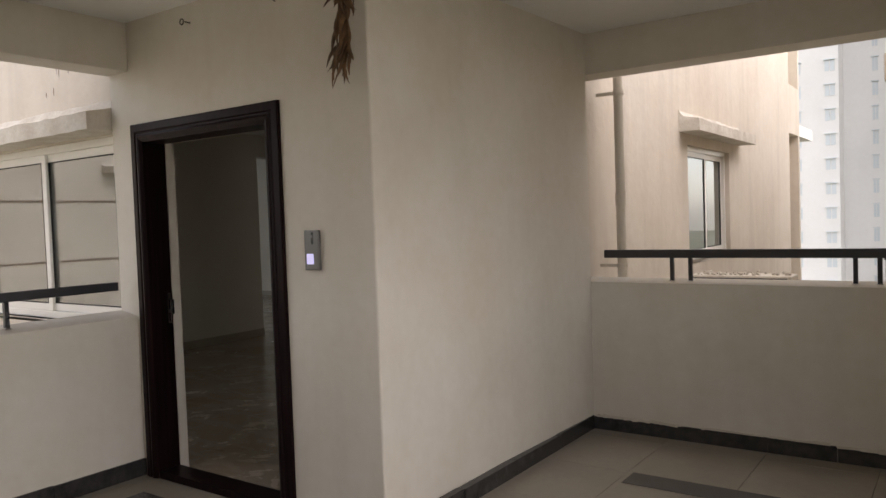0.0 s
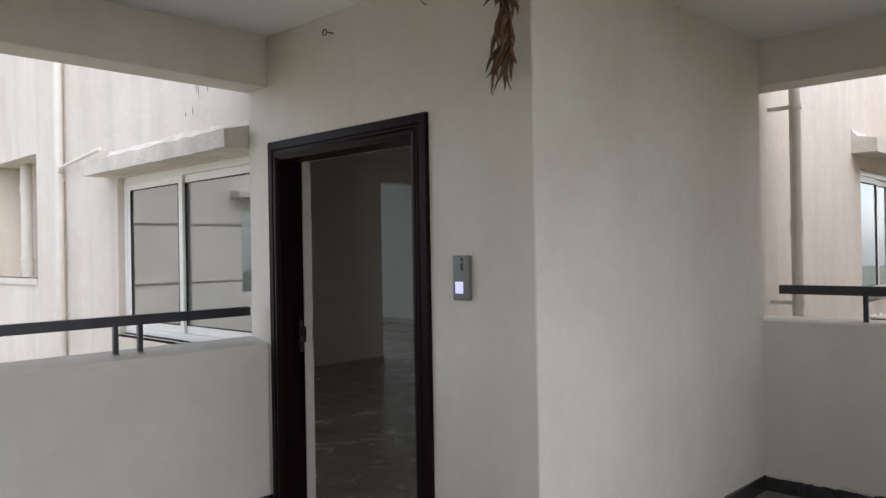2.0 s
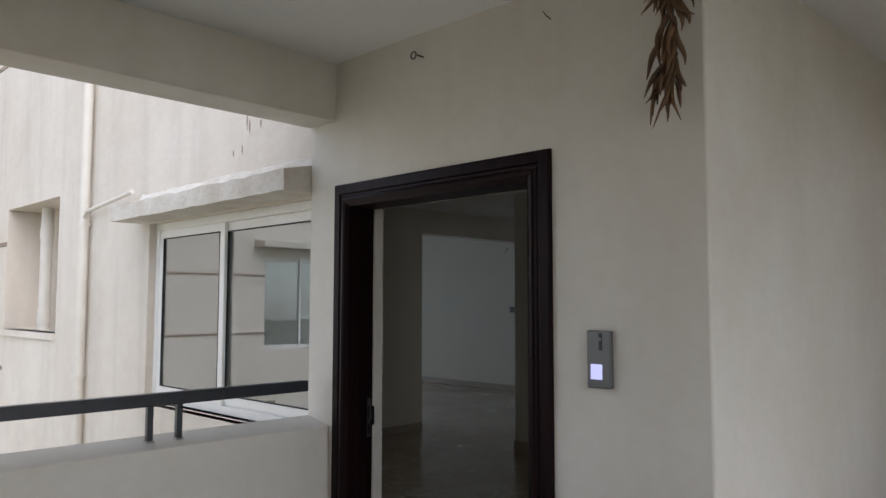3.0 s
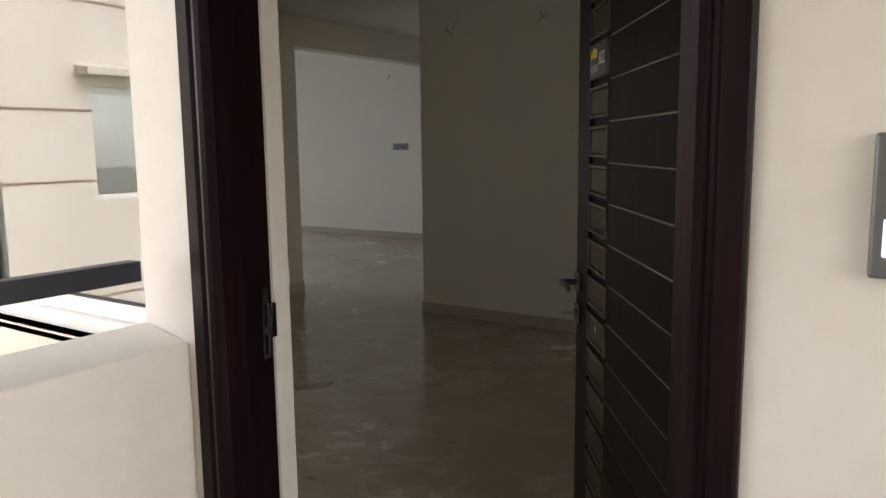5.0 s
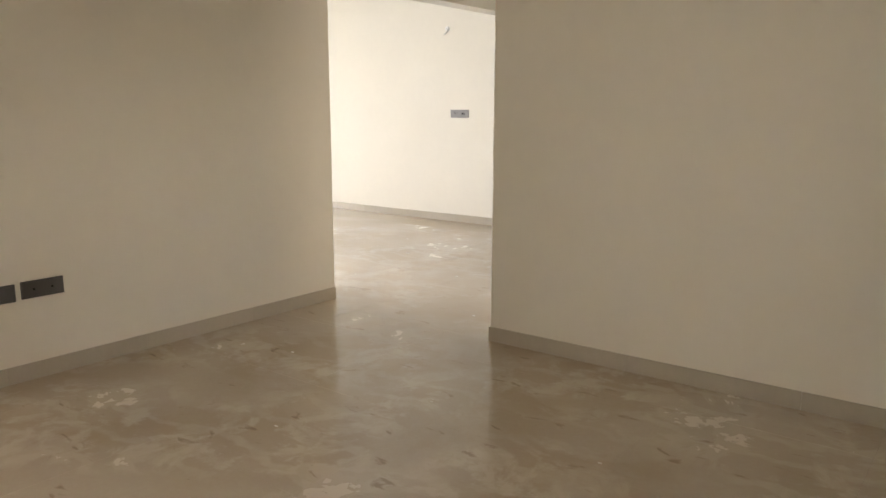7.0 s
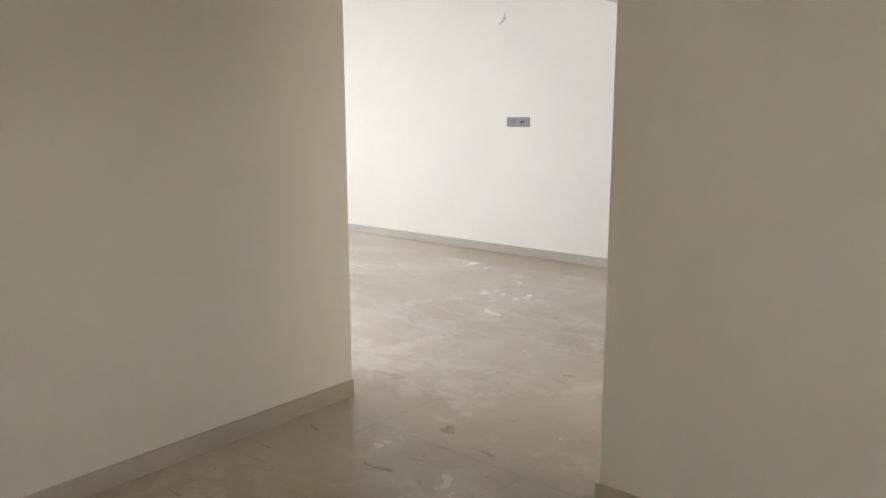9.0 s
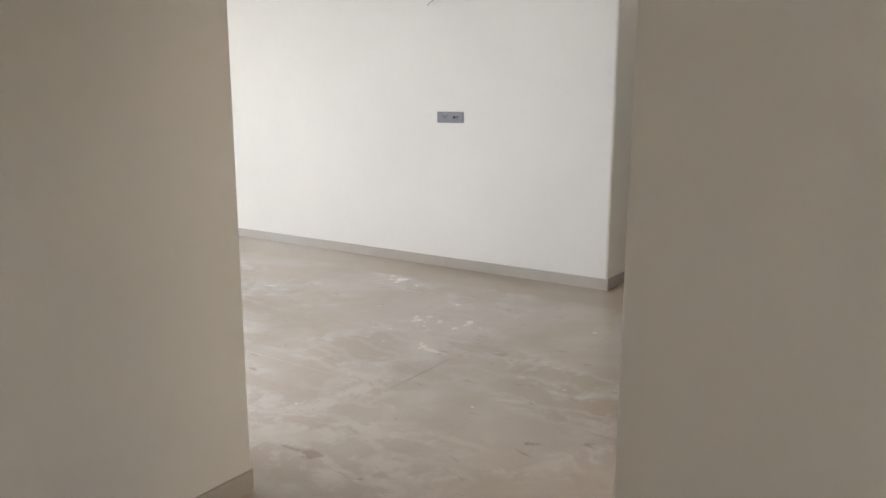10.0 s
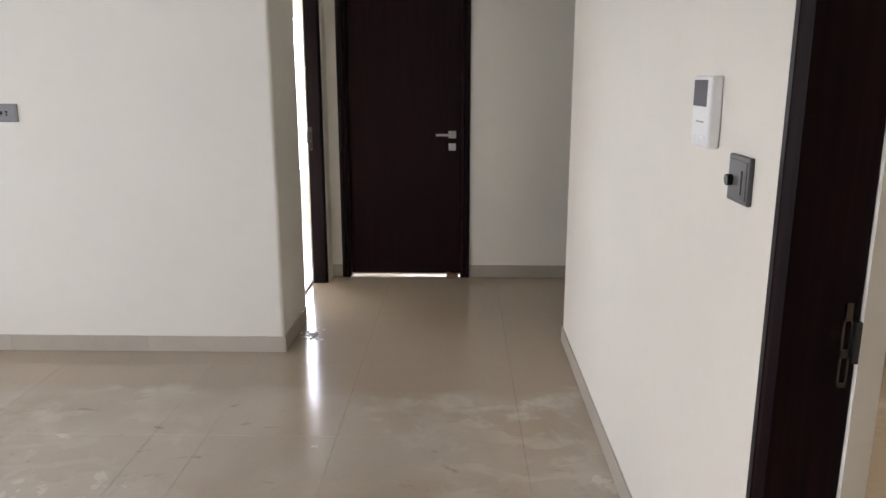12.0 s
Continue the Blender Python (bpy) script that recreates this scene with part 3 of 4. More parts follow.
def entrance_leaf():
    """The open entrance door: hinge at local x = 0, leaf towards -x, outer face to -y."""
    top = empty("entrance_door", pose(-0.115, 0.16, 0, 0, 0, -55.5))
    w, z0, z1, th = 1.10, 0.05, 2.03, 0.042
    bm = bmesh.new()
    box(bm, -w, -0.04, 0.008, th, z0, z1)
    part("core", bm, LEAF_WOOD, top)
    block("stile", FRAME_WOOD, top, -0.046, -0.04, 0.0, 0.008, z0, z1, 0.002)
    block("stile", FRAME_WOOD, top, -w, -0.930, -0.002, 0.008, z0, z1, 0.002)
    pitch = 0.1108
    n = int((z1 - z0) / pitch) + 1
    base = 1.422 - pitch * 12
    for i in range(-1, n + 1):
        a, b = base + i * pitch, base + (i + 1) * pitch
        a, b = max(a, z0), min(b, z1)
        if b - a < 0.02:
            continue
        block("board", LEAF_WOOD, top, -0.70, -0.048, 0.001, 0.008, a + 0.0026, b - 0.0026, 0.0015)
        block("inlay", INLAY, top, -0.70, -0.048, 0.003, 0.0075, a - 0.0015, a + 0.0015)
        # raised panel of the lock column, with its bead frame
        bm = bmesh.new()
        x0, x1, c0, c1 = -0.926, -0.704, a + 0.013, b - 0.009
        if c1 - c0 < 0.03:
            continue
        e = 0.009
        box(bm, x0, x1, -0.004, 0.008, c0, c0 + e, 0.002)
        box(bm, x0, x1, -0.004, 0.008, c1 - e, c1, 0.002)
        box(bm, x0, x0 + e, -0.004, 0.008, c0 + e, c1 - e, 0.002)
        box(bm, x1 - e, x1, -0.004, 0.008, c0 + e, c1 - e, 0.002)
        bead = bm
        bm = bmesh.new()
        box(bm, x0 + 0.012, x1 - 0.012, 0.000, 0.008, c0 + 0.011, c1 - 0.011, 0.004)
        pn = part("panel", bm, PANEL_WOOD, top, "small raised panel under cloudy protective film")
        part("bead", bead, BEAD_WOOD, pn)
    lever(top, -1.05, 1.035, -0.002, 0.11, BRASS)
    bm = bmesh.new()
    box(bm, -1.082, -1.018, th, th + 0.010, 1.005, 1.065, 0.003)
    rod(bm, (-1.05, th + 0.008, 1.035), (-1.05, th + 0.055, 1.035), 0.011)
    box(bm, -1.06, -0.94, th + 0.048, th + 0.064, 1.023, 1.047, 0.005)
    part("handle", bm, BRASS, top, "dark metal inner lever handle")
    for z in (0.32, 1.297, 1.86):
        bm = bmesh.new()
        box(bm, -0.0395, -0.0365, 0.002, th - 0.002, z - 0.07, z + 0.07)
        rod(bm, (-0.032, th + 0.004, z - 0.07), (-0.032, th + 0.004, z + 0.07), 0.007)
        for k in range(4):
            rod(bm, (-0.0375, 0.012 + 0.016 * (k % 2), z - 0.045 + 0.03 * k), (-0.0350, 0.012 + 0.016 * (k % 2), z - 0.045 + 0.03 * k), 0.004, 8)
        part("hinge", bm, HINGE, top, "satin steel butt hinge")
    # key left in the lock
    bm = bmesh.new()
    rod(bm, (-1.05, -0.018, 0.935), (-1.05, -0.040, 0.935), 0.004, 8)
    box(bm, -1.062, -1.038, -0.056, -0.038, 0.9335, 0.9365, 0.001)
    part("key", bm, STEEL, top, "small steel key in the lock")
    # flat number sticker
    bm = bmesh.new()
    box(bm, -0.918, -0.712, -0.0055, -0.0045, 1.662, 1.752)
    st = part("sticker", bm, BLACK, top, "dark flat number sticker with a coloured emblem")
    for dx, dz, r, m in ((-0.893, 1.722, 0.014, ORANGE), (-0.868, 1.727, 0.015, LEAF_GREEN), (-0.843, 1.725, 0.014, YELLOW)):
        bm = bmesh.new()
        rod(bm, (dx, -0.0056, dz), (dx, -0.0062, dz), r, 14)
        part("emblem", bm, m, st)
    bm = bmesh.new()
    for k in range(4):
        box(bm, -0.905 + 0.024 * k, -0.890 + 0.024 * k, -0.0062, -0.0056, 1.674, 1.695)
    part("lettering", bm, LABEL, st)
    cu = bpy.data.curves.new("flat_number", "FONT")
    cu.body, cu.size, cu.extrude, cu.align_x = "802", 0.048, 0.0003, "CENTER"
    cu.materials.append(WHITE_PLASTIC)
    ob = new("flat_number", cu)
    ob.parent = st
    ob.matrix_local = pose(-0.768, -0.0060, 1.690, 90, 0, 0)
    tagged(ob, "white flat number 802")
    for x, z, dx, dz in ((-0.80, 0.94, 0.006, 0.016), (-0.79, 1.115, 0.003, 0.014)):
        bm = bmesh.new()
        bmesh.ops.create_circle(bm, cap_ends=True, segments=7, radius=1.0, matrix=Matrix.Translation((x, -0.0052, z)) @ Matrix.Rotation(radians(90), 4, "X") @ Matrix.Diagonal((dx, dz, 1, 1)))
        part("paper_scrap", bm, WHITE_PLASTIC, top)
    return tagged(top, "dark walnut panelled entrance door standing half open", "door")


entrance_leaf()


def end_leaf():
    top = empty("passage_door", pose(C0, EY, 0))
    w = C1 - C0
    block("leaf", FLUSH_WOOD, top, 0.0715, w - 0.0715, 0.045, 0.085, 0.022, CH - 0.075, 0.003)
    lever(top, w - 0.145, 1.20, 0.045, -0.125, STEEL)
    return tagged(top, "closed dark flush wooden door with steel lever", "door")


end_leaf()
# wedge lying against the closed door
bm = bmesh.new()
vs = box(bm, -4.33, -4.235, EY - 0.05, EY + 0.015, 0.001, 0.045, 0.006)
for v in bm.verts:
    if v.co.z > 0.02 and v.co.x > -4.28:
        v.co.z -= 0.018
tagged(part("door_wedge", bm, STOPPER), "small brown wooden wedge on the floor by a door", "wedge")


# ---- bell panel, plates, lamps ----
def bell_panel():
    top = empty("video_doorbell", pose(0.158, 0.0, 1.286))
    w, h = 0.094, 0.198
    block("housing", BELL_GREY, top, 0, w, -0.024, 0, 0, h, 0.005)
    cw = block("camera_window", BLACK, top, 0.049, 0.063, -0.026, -0.020, h - 0.068, h - 0.010, 0.0015)
    bm = bmesh.new()
    rod(bm, (0.056, -0.026, h - 0.03), (0.056, -0.0275, h - 0.03), 0.005, 12)
    part("lens", bm, SCREEN, cw)
    block("button", BELL_LIGHT, top, 0.016, 0.062, -0.0265, -0.022, 0.030, 0.082, 0.002, "lit bluish bell button")
    return tagged(top, "grey video bell panel with a lit button on the wall", "doorbell")


bell_panel()


def ring_hook():
    top = empty("ceiling_hook", pose(-0.69, 0.0, 2.66))
    bm = bmesh.new()
    rod(bm, (0, 0, 0), (0, -0.035, 0), 0.004, 8)
    part("shank", bm, BRASS, top)
    bm = bmesh.new()
    n = 16
    pts = [(-0.014 + 0.016 * math.cos(a), -0.045, 0.016 * math.sin(a)) for a in [2 * math.pi * k / n for k in range(n)]]
    for a, b in zip(pts, pts[1:] + pts[:1]):
        rod(bm, a, b, 0.0035, 6)
    part("ring", bm, BRASS, top)
    return tagged(top, "small dark metal screw-in ring hook over the door", "hook")


ring_hook()
bm = bmesh.new()
rod(bm, (0.0, 0.0, 2.645), (-0.004, -0.028, 2.655), 0.0028, 6)
rod(bm, (-0.004, -0.028, 2.655), (-0.014, -0.030, 2.672), 0.002, 6)
tagged(part("wall_nail", bm, BRASS), "bent thin nail in the wall above the door", "nail")


def plate(name, m, w, h, material, label, marks=(), knob=None, thick=0.012):
    """Switch or socket plate; local x across, z up, -y out of the wall."""
    top = empty(name, m)
    block("frame", material, top, -w / 2, w / 2, -thick, 0, -h / 2, h / 2, 0.003)
    block("insert", material, top, -w / 2 + 0.010, w / 2 - 0.010, -thick - 0.0025, -thick + 0.001, -h / 2 + 0.010, h / 2 - 0.010, 0.0015)
    for x, z, a, b in marks:
        block("slot", BLACK, top, x - a, x + a, -thick - 0.0035, -thick - 0.0015, z - b, z + b)
    if knob:
        bm = bmesh.new()
        rod(bm, (knob[0], -thick, knob[1]), (knob[0], -thick - 0.016, knob[1]), 0.014, 16)
        part("knob", bm, BLACK, top, "black round knob")
    return tagged(top, label, "switch plate")


TURN_L, TURN_R, TURN_F = (0, 0, 90), (0, 0, -90), (0, 0, 0)
SOCK = ((-0.06, 0.0, 0.004, 0.006), (-0.08, 0.012, 0.003, 0.005), (-0.04, 0.012, 0.003, 0.005), (0.05, 0.0, 0.012, 0.010), (0.085, 0.006, 0.006, 0.005), (0.085, -0.01, 0.004, 0.004))
plate("switch_plate", pose(-6.942, SY, 1.463, *TURN_F), 0.298, 0.104, GREY_PLATE, "grey plastic switch plate on the living room wall", SOCK)
plate("socket_plate", pose(LX, 2.085, 0.513, *TURN_L), 0.232, 0.098, DARK_PLATE, "dark grey double socket plate low on the hall wall", ((-0.05, 0.0, 0.005, 0.005), (0.05, 0.0, 0.005, 0.005)))
plate("socket_plate", pose(LX, 1.89, 0.508, *TURN_L), 0.098, 0.098, DARK_PLATE, "dark grey square socket plate low on the hall wall")
plate("bell_switch", pose(FX, 5.835, 1.437, *TURN_R), 0.132, 0.112, DARK_PLATE, "dark grey switch plate with a round knob", ((0.03, -0.005, 0.004, 0.028),), (-0.035, -0.005))
plate("socket_plate", pose(-2.13, 8.516, 1.065, *TURN_F), 0.275, 0.102, GREY_PLATE, "grey plastic double socket plate in the side room", ((-0.08, 0.01, 0.004, 0.006), (-0.095, -0.012, 0.004, 0.005), (-0.065, -0.012, 0.004, 0.005), (0.08, 0.01, 0.004, 0.006), (0.065, -0.012, 0.004, 0.005), (0.095, -0.012, 0.004, 0.005)))
plate("socket_plate", pose(-2.345, 8.516, 1.065, *TURN_F), 0.125, 0.102, GREY_PLATE, "grey plastic single switch plate in the side room", ((0.0, 0.0, 0.004, 0.006),))


def intercom():
    top = empty("intercom", pose(FX, 6.088, 1.583, 0, 0, -90))
    bm = bmesh.new()
    box(bm, -0.072, 0.072, -0.032, 0, -0.0925, 0.0925, 0.006)
    part("body", bm, WHITE_PLASTIC, top)
    block("screen", SCREEN, top, -0.064, 0.044, -0.034, -0.031, 0.014, 0.082, 0.002, "grey unlit intercom screen")
    for k in range(4):
        block("button", WHITE_PLASTIC, top, -0.060 + 0.032 * k, -0.046 + 0.032 * k, -0.0335, -0.031, -0.072, -0.062, 0.001)
    block("speaker_slot", GREY_PLATE, top, -0.03, 0.03, -0.0332, -0.031, -0.028, -0.024)
    return tagged(top, "white plastic video intercom on the passage wall", "intercom")


intercom()


def wall_lamp_point(m, label, curl=1):
    """Bare lamp wiring point: a white round base with a curled pair of wires."""
    top = empty("lamp_point", m)
    bm = bmesh.new()
    rod(bm, (0, 0, 0), (0, -0.022, 0), 0.032, 18, 0.026)
    part("base", bm, WHITE_PLASTIC, top)
    bm = bmesh.new()
    pts = [Vector((0.034 * math.sin(a * 1.9) * curl, -0.022 - 0.02 * math.sin(a), -0.075 * a / 2.2)) for a in [0.28 * k for k in range(9)]]
    for a, b in zip(pts, pts[1:]):
        rod(bm, a, b, 0.005, 6)
    part("wire", bm, LABEL, top, "short curled grey wire")
    return tagged(top, label, "lamp wiring")


wall_lamp_point(pose(-7.155, SY, 2.575), "white lamp wiring point high on the living room wall")
wall_lamp_point(pose(-3.225, FY, 2.46), "bare lamp wiring point high on the hall wall", -1)
wall_lamp_point(pose(-2.40, FY, 2.47), "bare lamp wiring point high on the hall wall", 1)


# ---- rails on the parapets ----
def rail(name, m, length, posts, post_h, bar_h, label):
    """Local x along the rail, z = 0 at the parapet's top."""
    top = empty(name, m)
    block("top_bar", RAIL, top, 0, length, -0.022, 0.022, post_h, post_h + bar_h, 0.004)
    for x in posts:
        block("post", RAIL, top, x - 0.0125, x + 0.0125, -0.0125, 0.0125, 0.0, post_h, 0.002)
        block("foot_plate", STEEL, top, x - 0.018, x + 0.018, -0.018, 0.018, 0.0, 0.006, 0.001)
    return tagged(top, label, "railing")


rail("balcony_rail", pose(0.745, 2.33, 1.048), 2.165, (0.477, 0.600, 1.565, 1.690), 0.156, 0.056, "dark grey enamelled steel rail on the cream parapet")
rail("balcony_rail", pose(-1.42, -4.5, 1.003, 0, 0, 90), 4.42, (0.38, 0.51, 1.465, 1.59, 2.55, 2.675, 3.643, 3.770), 0.146, 0.052, "dark grey enamelled steel rail beside the entrance")


# ---- dried leaf garland ----
def leaf_blade(bm, root, way, length, width, curl, twist):
    """One drooping lance-shaped leaf, folded along its midrib."""
    way = Vector(way).normalized()
    side = way.cross(Vector((0, 1, 0.2))).normalized()
    side = Matrix.Rotation(twist, 3, way) @ side
    up = side.cross(way)
    rows = []
    n = 7
    p = Vector(root)
    d = way.copy()
    for k in range(n + 1):
        s = k / n
        wd = width * (math.sin(math.pi * min(1, s * 0.92 + 0.06)) ** 0.8) * (1 - 0.25 * s)
        rows.append([bm.verts.new(p - side * wd / 2 + up * wd * 0.55), bm.verts.new(p), bm.verts.new(p + side * wd / 2 + up * wd * 0.55)])
        d = (d + Vector((0, 0, -1)) * curl / n + side * 0.22 * math.sin(5 * s + twist)).normalized()
        p = p + d * length / n
    for a, b in zip(rows, rows[1:]):
        bm.faces.new((a[0], a[1], b[1], b[0]))
        bm.faces.new((a[1], a[2], b[2], b[1]))


def garland():
    rng = random.Random(11)
    top = empty("leaf_garland", pose(0.517, -0.03, 2.70))
    bm = bmesh.new()
    pts = [Vector((0.0, 0.0, 0.05)), Vector((0.004, -0.01, -0.08)), Vector((-0.006, -0.015, -0.22)), Vector((-0.020, -0.015, -0.40))]
    for a, b in zip(pts, pts[1:]):
        rod(bm, a, b, 0.005, 6)
    rod(bm, (0, 0.03, 0.05), (0, -0.012, 0.05), 0.003, 6)
    part("string", bm, TWINE, top)
    for z, count, spread in ((0.04, 12, 0.8), (-0.03, 14, 0.9), (-0.09, 10, 0.7), (-0.19, 4, 0.3), (-0.25, 11, 0.6), (-0.32, 14, 0.9), (-0.395, 10, 0.6)):
        for k in range(count):
            bm = bmesh.new()
            a = rng.uniform(-1, 1)
            side = rng.choice((-1, -1, -1, 1))
            way = (side * abs(a) * spread, -0.15 - 0.25 * rng.random(), -1.0 + 0.35 * rng.random())
            leaf_blade(bm, (rng.uniform(-0.012, 0.012), -0.012 - 0.012 * rng.random(), z + rng.uniform(-0.03, 0.03)), way, rng.uniform(0.11, 0.19), rng.uniform(0.016, 0.030), rng.uniform(-0.3, 1.3), rng.uniform(-1.6, 1.6))
            ob = part("leaf", bm, LEAF_DRY, top, smooth=True)
            sol = ob.modifiers.new("thickness", "SOLIDIFY")
            sol.thickness = 0.0012
    return tagged(top, "dried brown mango leaf garland hanging on the wall", "garland")


garland()

# ---- cardboard leaning on the pier ----
top = empty("cardboard_box", pose(3.16, 0.66, 0))
bm = bmesh.new()
box(bm, 0, 0.62, 0.0, 0.13, 0.0, 0.93, 0.006)
part("carton", bm, CARD, top)
bm = bmesh.new()
vs = box(bm, -0.012, 0.63, -0.008, 0.135, 0.915, 0.995, 0.004)
part("flap", bm, CARD, top, "folded carton flap")
tagged(top, "flattened brown cardboard carton standing against the pier", "box")

# ---- windows on the light wells ----
def sliding_window(name, m, w, h, label, meet=0.5, depth=0.06):
    """Two-track sliding window; local x along, -y out."""
    top = empty(name, m)
    f = 0.05
    for a, b, c, d in ((0, w, 0, f), (0, w, h - f, h), (0, f, f, h - f), (w - f, w, f, h - f)):
        block("frame", UPVC, top, a, b, 0, depth, c, d, 0.004)
    block("sill", UPVC, top, -0.02, w + 0.02, -0.05, 0.01, -0.03, 0.0, 0.006)
    xm = w * meet
    for k, (a, b, y) in enumerate(((f, xm + 0.03, 0.006), (xm - 0.03, w - f, 0.030))):
        s = 0.055
        sash = empty("sash")
        sash.parent = top
        for p, q, c, d in ((a, b, f, f + s), (a, b, h - f - s, h - f), (a, a + s, f + s, h - f - s), (b - s, b, f + s, h - f - s)):
            block("sash_bar", UPVC, sash, p, q, y, y + 0.024, c, d, 0.004)
        gl = block("pane", GLASS, sash, a + s - 0.004, b - s + 0.004, y + 0.009, y + 0.014, f + s - 0.004, h - f - s + 0.004)
        gl.visible_shadow = False
        bm = bmesh.new()
        for p, q, c, d in ((a + s, b - s, f + s, f + s + 0.006), (a + s, b - s, h - f - s - 0.006, h - f - s), (a + s, a + s + 0.006, f + s, h - f - s), (b - s - 0.006, b - s, f + s, h - f - s)):
            box(bm, p, q, y - 0.001, y + 0.009, c, d)
        part("gasket", bm, RUBBER, sash)
    return structure(top, label, "window")


sliding_window("window_1", pose(WINL[0], 0.11, WINL[2]), WINL[1] - WINL[0], WINL[3] - WINL[2], "white plastic sliding window with clear panes", meet=0.46)
sliding_window("window_2", pose(WR - 0.05, WINR[0], WINR[2], 0, 0, 90), WINR[1] - WINR[0], WINR[3] - WINR[2], "white plastic sliding window in the stained wall", meet=0.5)
sliding_window("window_3", pose(-12.62, -8.4, 0.55, 0, 0, 90), 2.04, 2.05, "white plastic sliding window at the end of the light well")
structure(block("wall_well_end_back", RENDER_OUT, None, -15.2, -15.0, -9.5, -1.8, -22, 5), "back of the room at the end of the light well", "wall")


def sunshade(name, m, w, out, t, label):
    """Cement sunshade with a sloped top and a rough plaster fillet to the wall; local -y out."""
    top = empty(name, m)
    rng = random.Random(5)
    n = 22
    bm = bmesh.new()
    rows = []
    for k in range(n + 1):
        x = w * k / n
        j = lambda s: rng.uniform(-s, s)
        rows.append([bm.verts.new(v) for v in ((x, 0.0, 0.0), (x, -out, 0.0 + j(0.003)), (x, -out + j(0.004), t + j(0.008)), (x, -0.05, t + 0.030 + j(0.005)), (x, -0.018, t + 0.065 + j(0.006)), (x, 0.0, t + 0.10 + j(0.008)))])
    for a, b in zip(rows, rows[1:]):
        for i in range(5):
            bm.faces.new((a[i], a[i + 1], b[i + 1], b[i]))
    bm.faces.new(rows[0])
    bm.faces.new(rows[-1][::-1])
    part("slab", bm, PLASTER, top)
    return structure(top, label, "sunshade")


sunshade("sunshade_left", pose(-3.66, 0.06, 2.14), 2.14, 0.22, 0.11, "rough plastered sunshade over the window")
sunshade("sunshade_end", pose(-12.5, -8.7, 2.78, 0, 0, 90), 2.6, 0.4, 0.12, "rough plastered sunshade at the light well's end")
sunshade("sunshade_right", pose(WR, 4.66, 2.29, 0, 0, 90), 2.3, 0.20, 0.11, "rough plastered sunshade over the window")

# stained grooves in the well wall
for i, (x0, x1, z) in enumerate(((-16, -6.79, 2.165), (-16, -6.79, 0.925), (-16, -1.51, 4.06), (-16, -1.51, -1.2))):
    structure(block("groove_left", GROOVE, None, x0, x1, 0.052, 0.064, z - 0.022, z + 0.022, 0.004), "brown stained plaster groove line", "trim")
for z in (0.925, 2.165, 4.06, -1.2):
    for a, b in ((-9.5, -8.4), (-6.36, -1.8)) if 0.8 < z < 2.3 else ((-9.5, -1.8),):
        structure(block("groove_end", GROOVE, None, -12.504, -12.49, a, b, z - 0.022, z + 0.022), "brown stained plaster groove line", "trim")


# rust streaks on the plaster over the sunshade
rng = random.Random(6)
bm = bmesh.new()
for x, z, h in ((-2.25, 2.72, 0.13), (-2.22, 2.66, 0.10), (-2.30, 2.52, 0.07), (-2.10, 2.64, 0.06), (-2.40, 2.50, 0.05)):
    vs = [bm.verts.new((x + dx, 0.0585, z + dz)) for dx, dz in ((0, 0), (0.012, -h * 0.3), (0.008, -h), (-0.004, -h * 0.6))]
    bm.faces.new(vs)
structure(part("rust_streak", bm, GROOVE), "thin brown rust streaks on the plaster", "stain")

# ---- pipes ----
def down_pipe(name, x, y, z0, z1, r, brackets, label, away=(0, 1), joints=()):
    top = empty(name, pose(x, y, z0))
    bm = bmesh.new()
    rod(bm, (0, 0, 0), (0, 0, z1 - z0), r, 20)
    part("pipe", bm, PVC, top, smooth=False)
    for z in joints:
        bm = bmesh.new()
        rod(bm, (0, 0, z - z0 - 0.05), (0, 0, z - z0 + 0.05), r * 1.14, 20)
        part("collar", bm, PVC, top)
    for z in brackets:
        bm = bmesh.new()
        rod(bm, (0, 0, z - z0 - 0.014), (0, 0, z - z0 + 0.014), r * 1.2, 16)
        ax, ay = away
        box(bm, min(0, ax * 0.16) - 0.012, max(0, ax * 0.16) + 0.012, min(0, ay * 0.1) - 0.012, max(0, ay * 0.1) + 0.012, z - z0 - 0.012, z - z0 + 0.012)
        part("bracket", bm, PVC, top, "painted pipe clamp")
    return tagged(top, label, "pipe")


down_pipe("rain_pipe", -4.61, 0.01, -22, 14, 0.038, (1.0, 2.2, 3.6), "cream painted rainwater pipe on the plaster wall", (0, 0.7))
down_pipe("rain_pipe", 0.757, 2.62, -22, 14, 0.036, (1.13, 2.40), "cream painted rainwater pipe behind the parapet", (-1, 0), (1.62,))
down_pipe("soil_pipe", -6.28, 0.27, 1.31, 2.51, 0.055, (1.5,), "cream painted soil pipe in the service niche", (-0.4, 0), (2.25, 1.42))
bm = bmesh.new()
for a, b in (((-4.61, 0.0, 2.24), (-4.53, 0.0, 2.30)), ((-4.53, 0.0, 2.30), (-3.62, -0.03, 2.36))):
    rod(bm, a, b, 0.016, 10)
tagged(part("drain_branch", bm, PVC), "thin cream drain pipe running to the sunshade", "pipe")


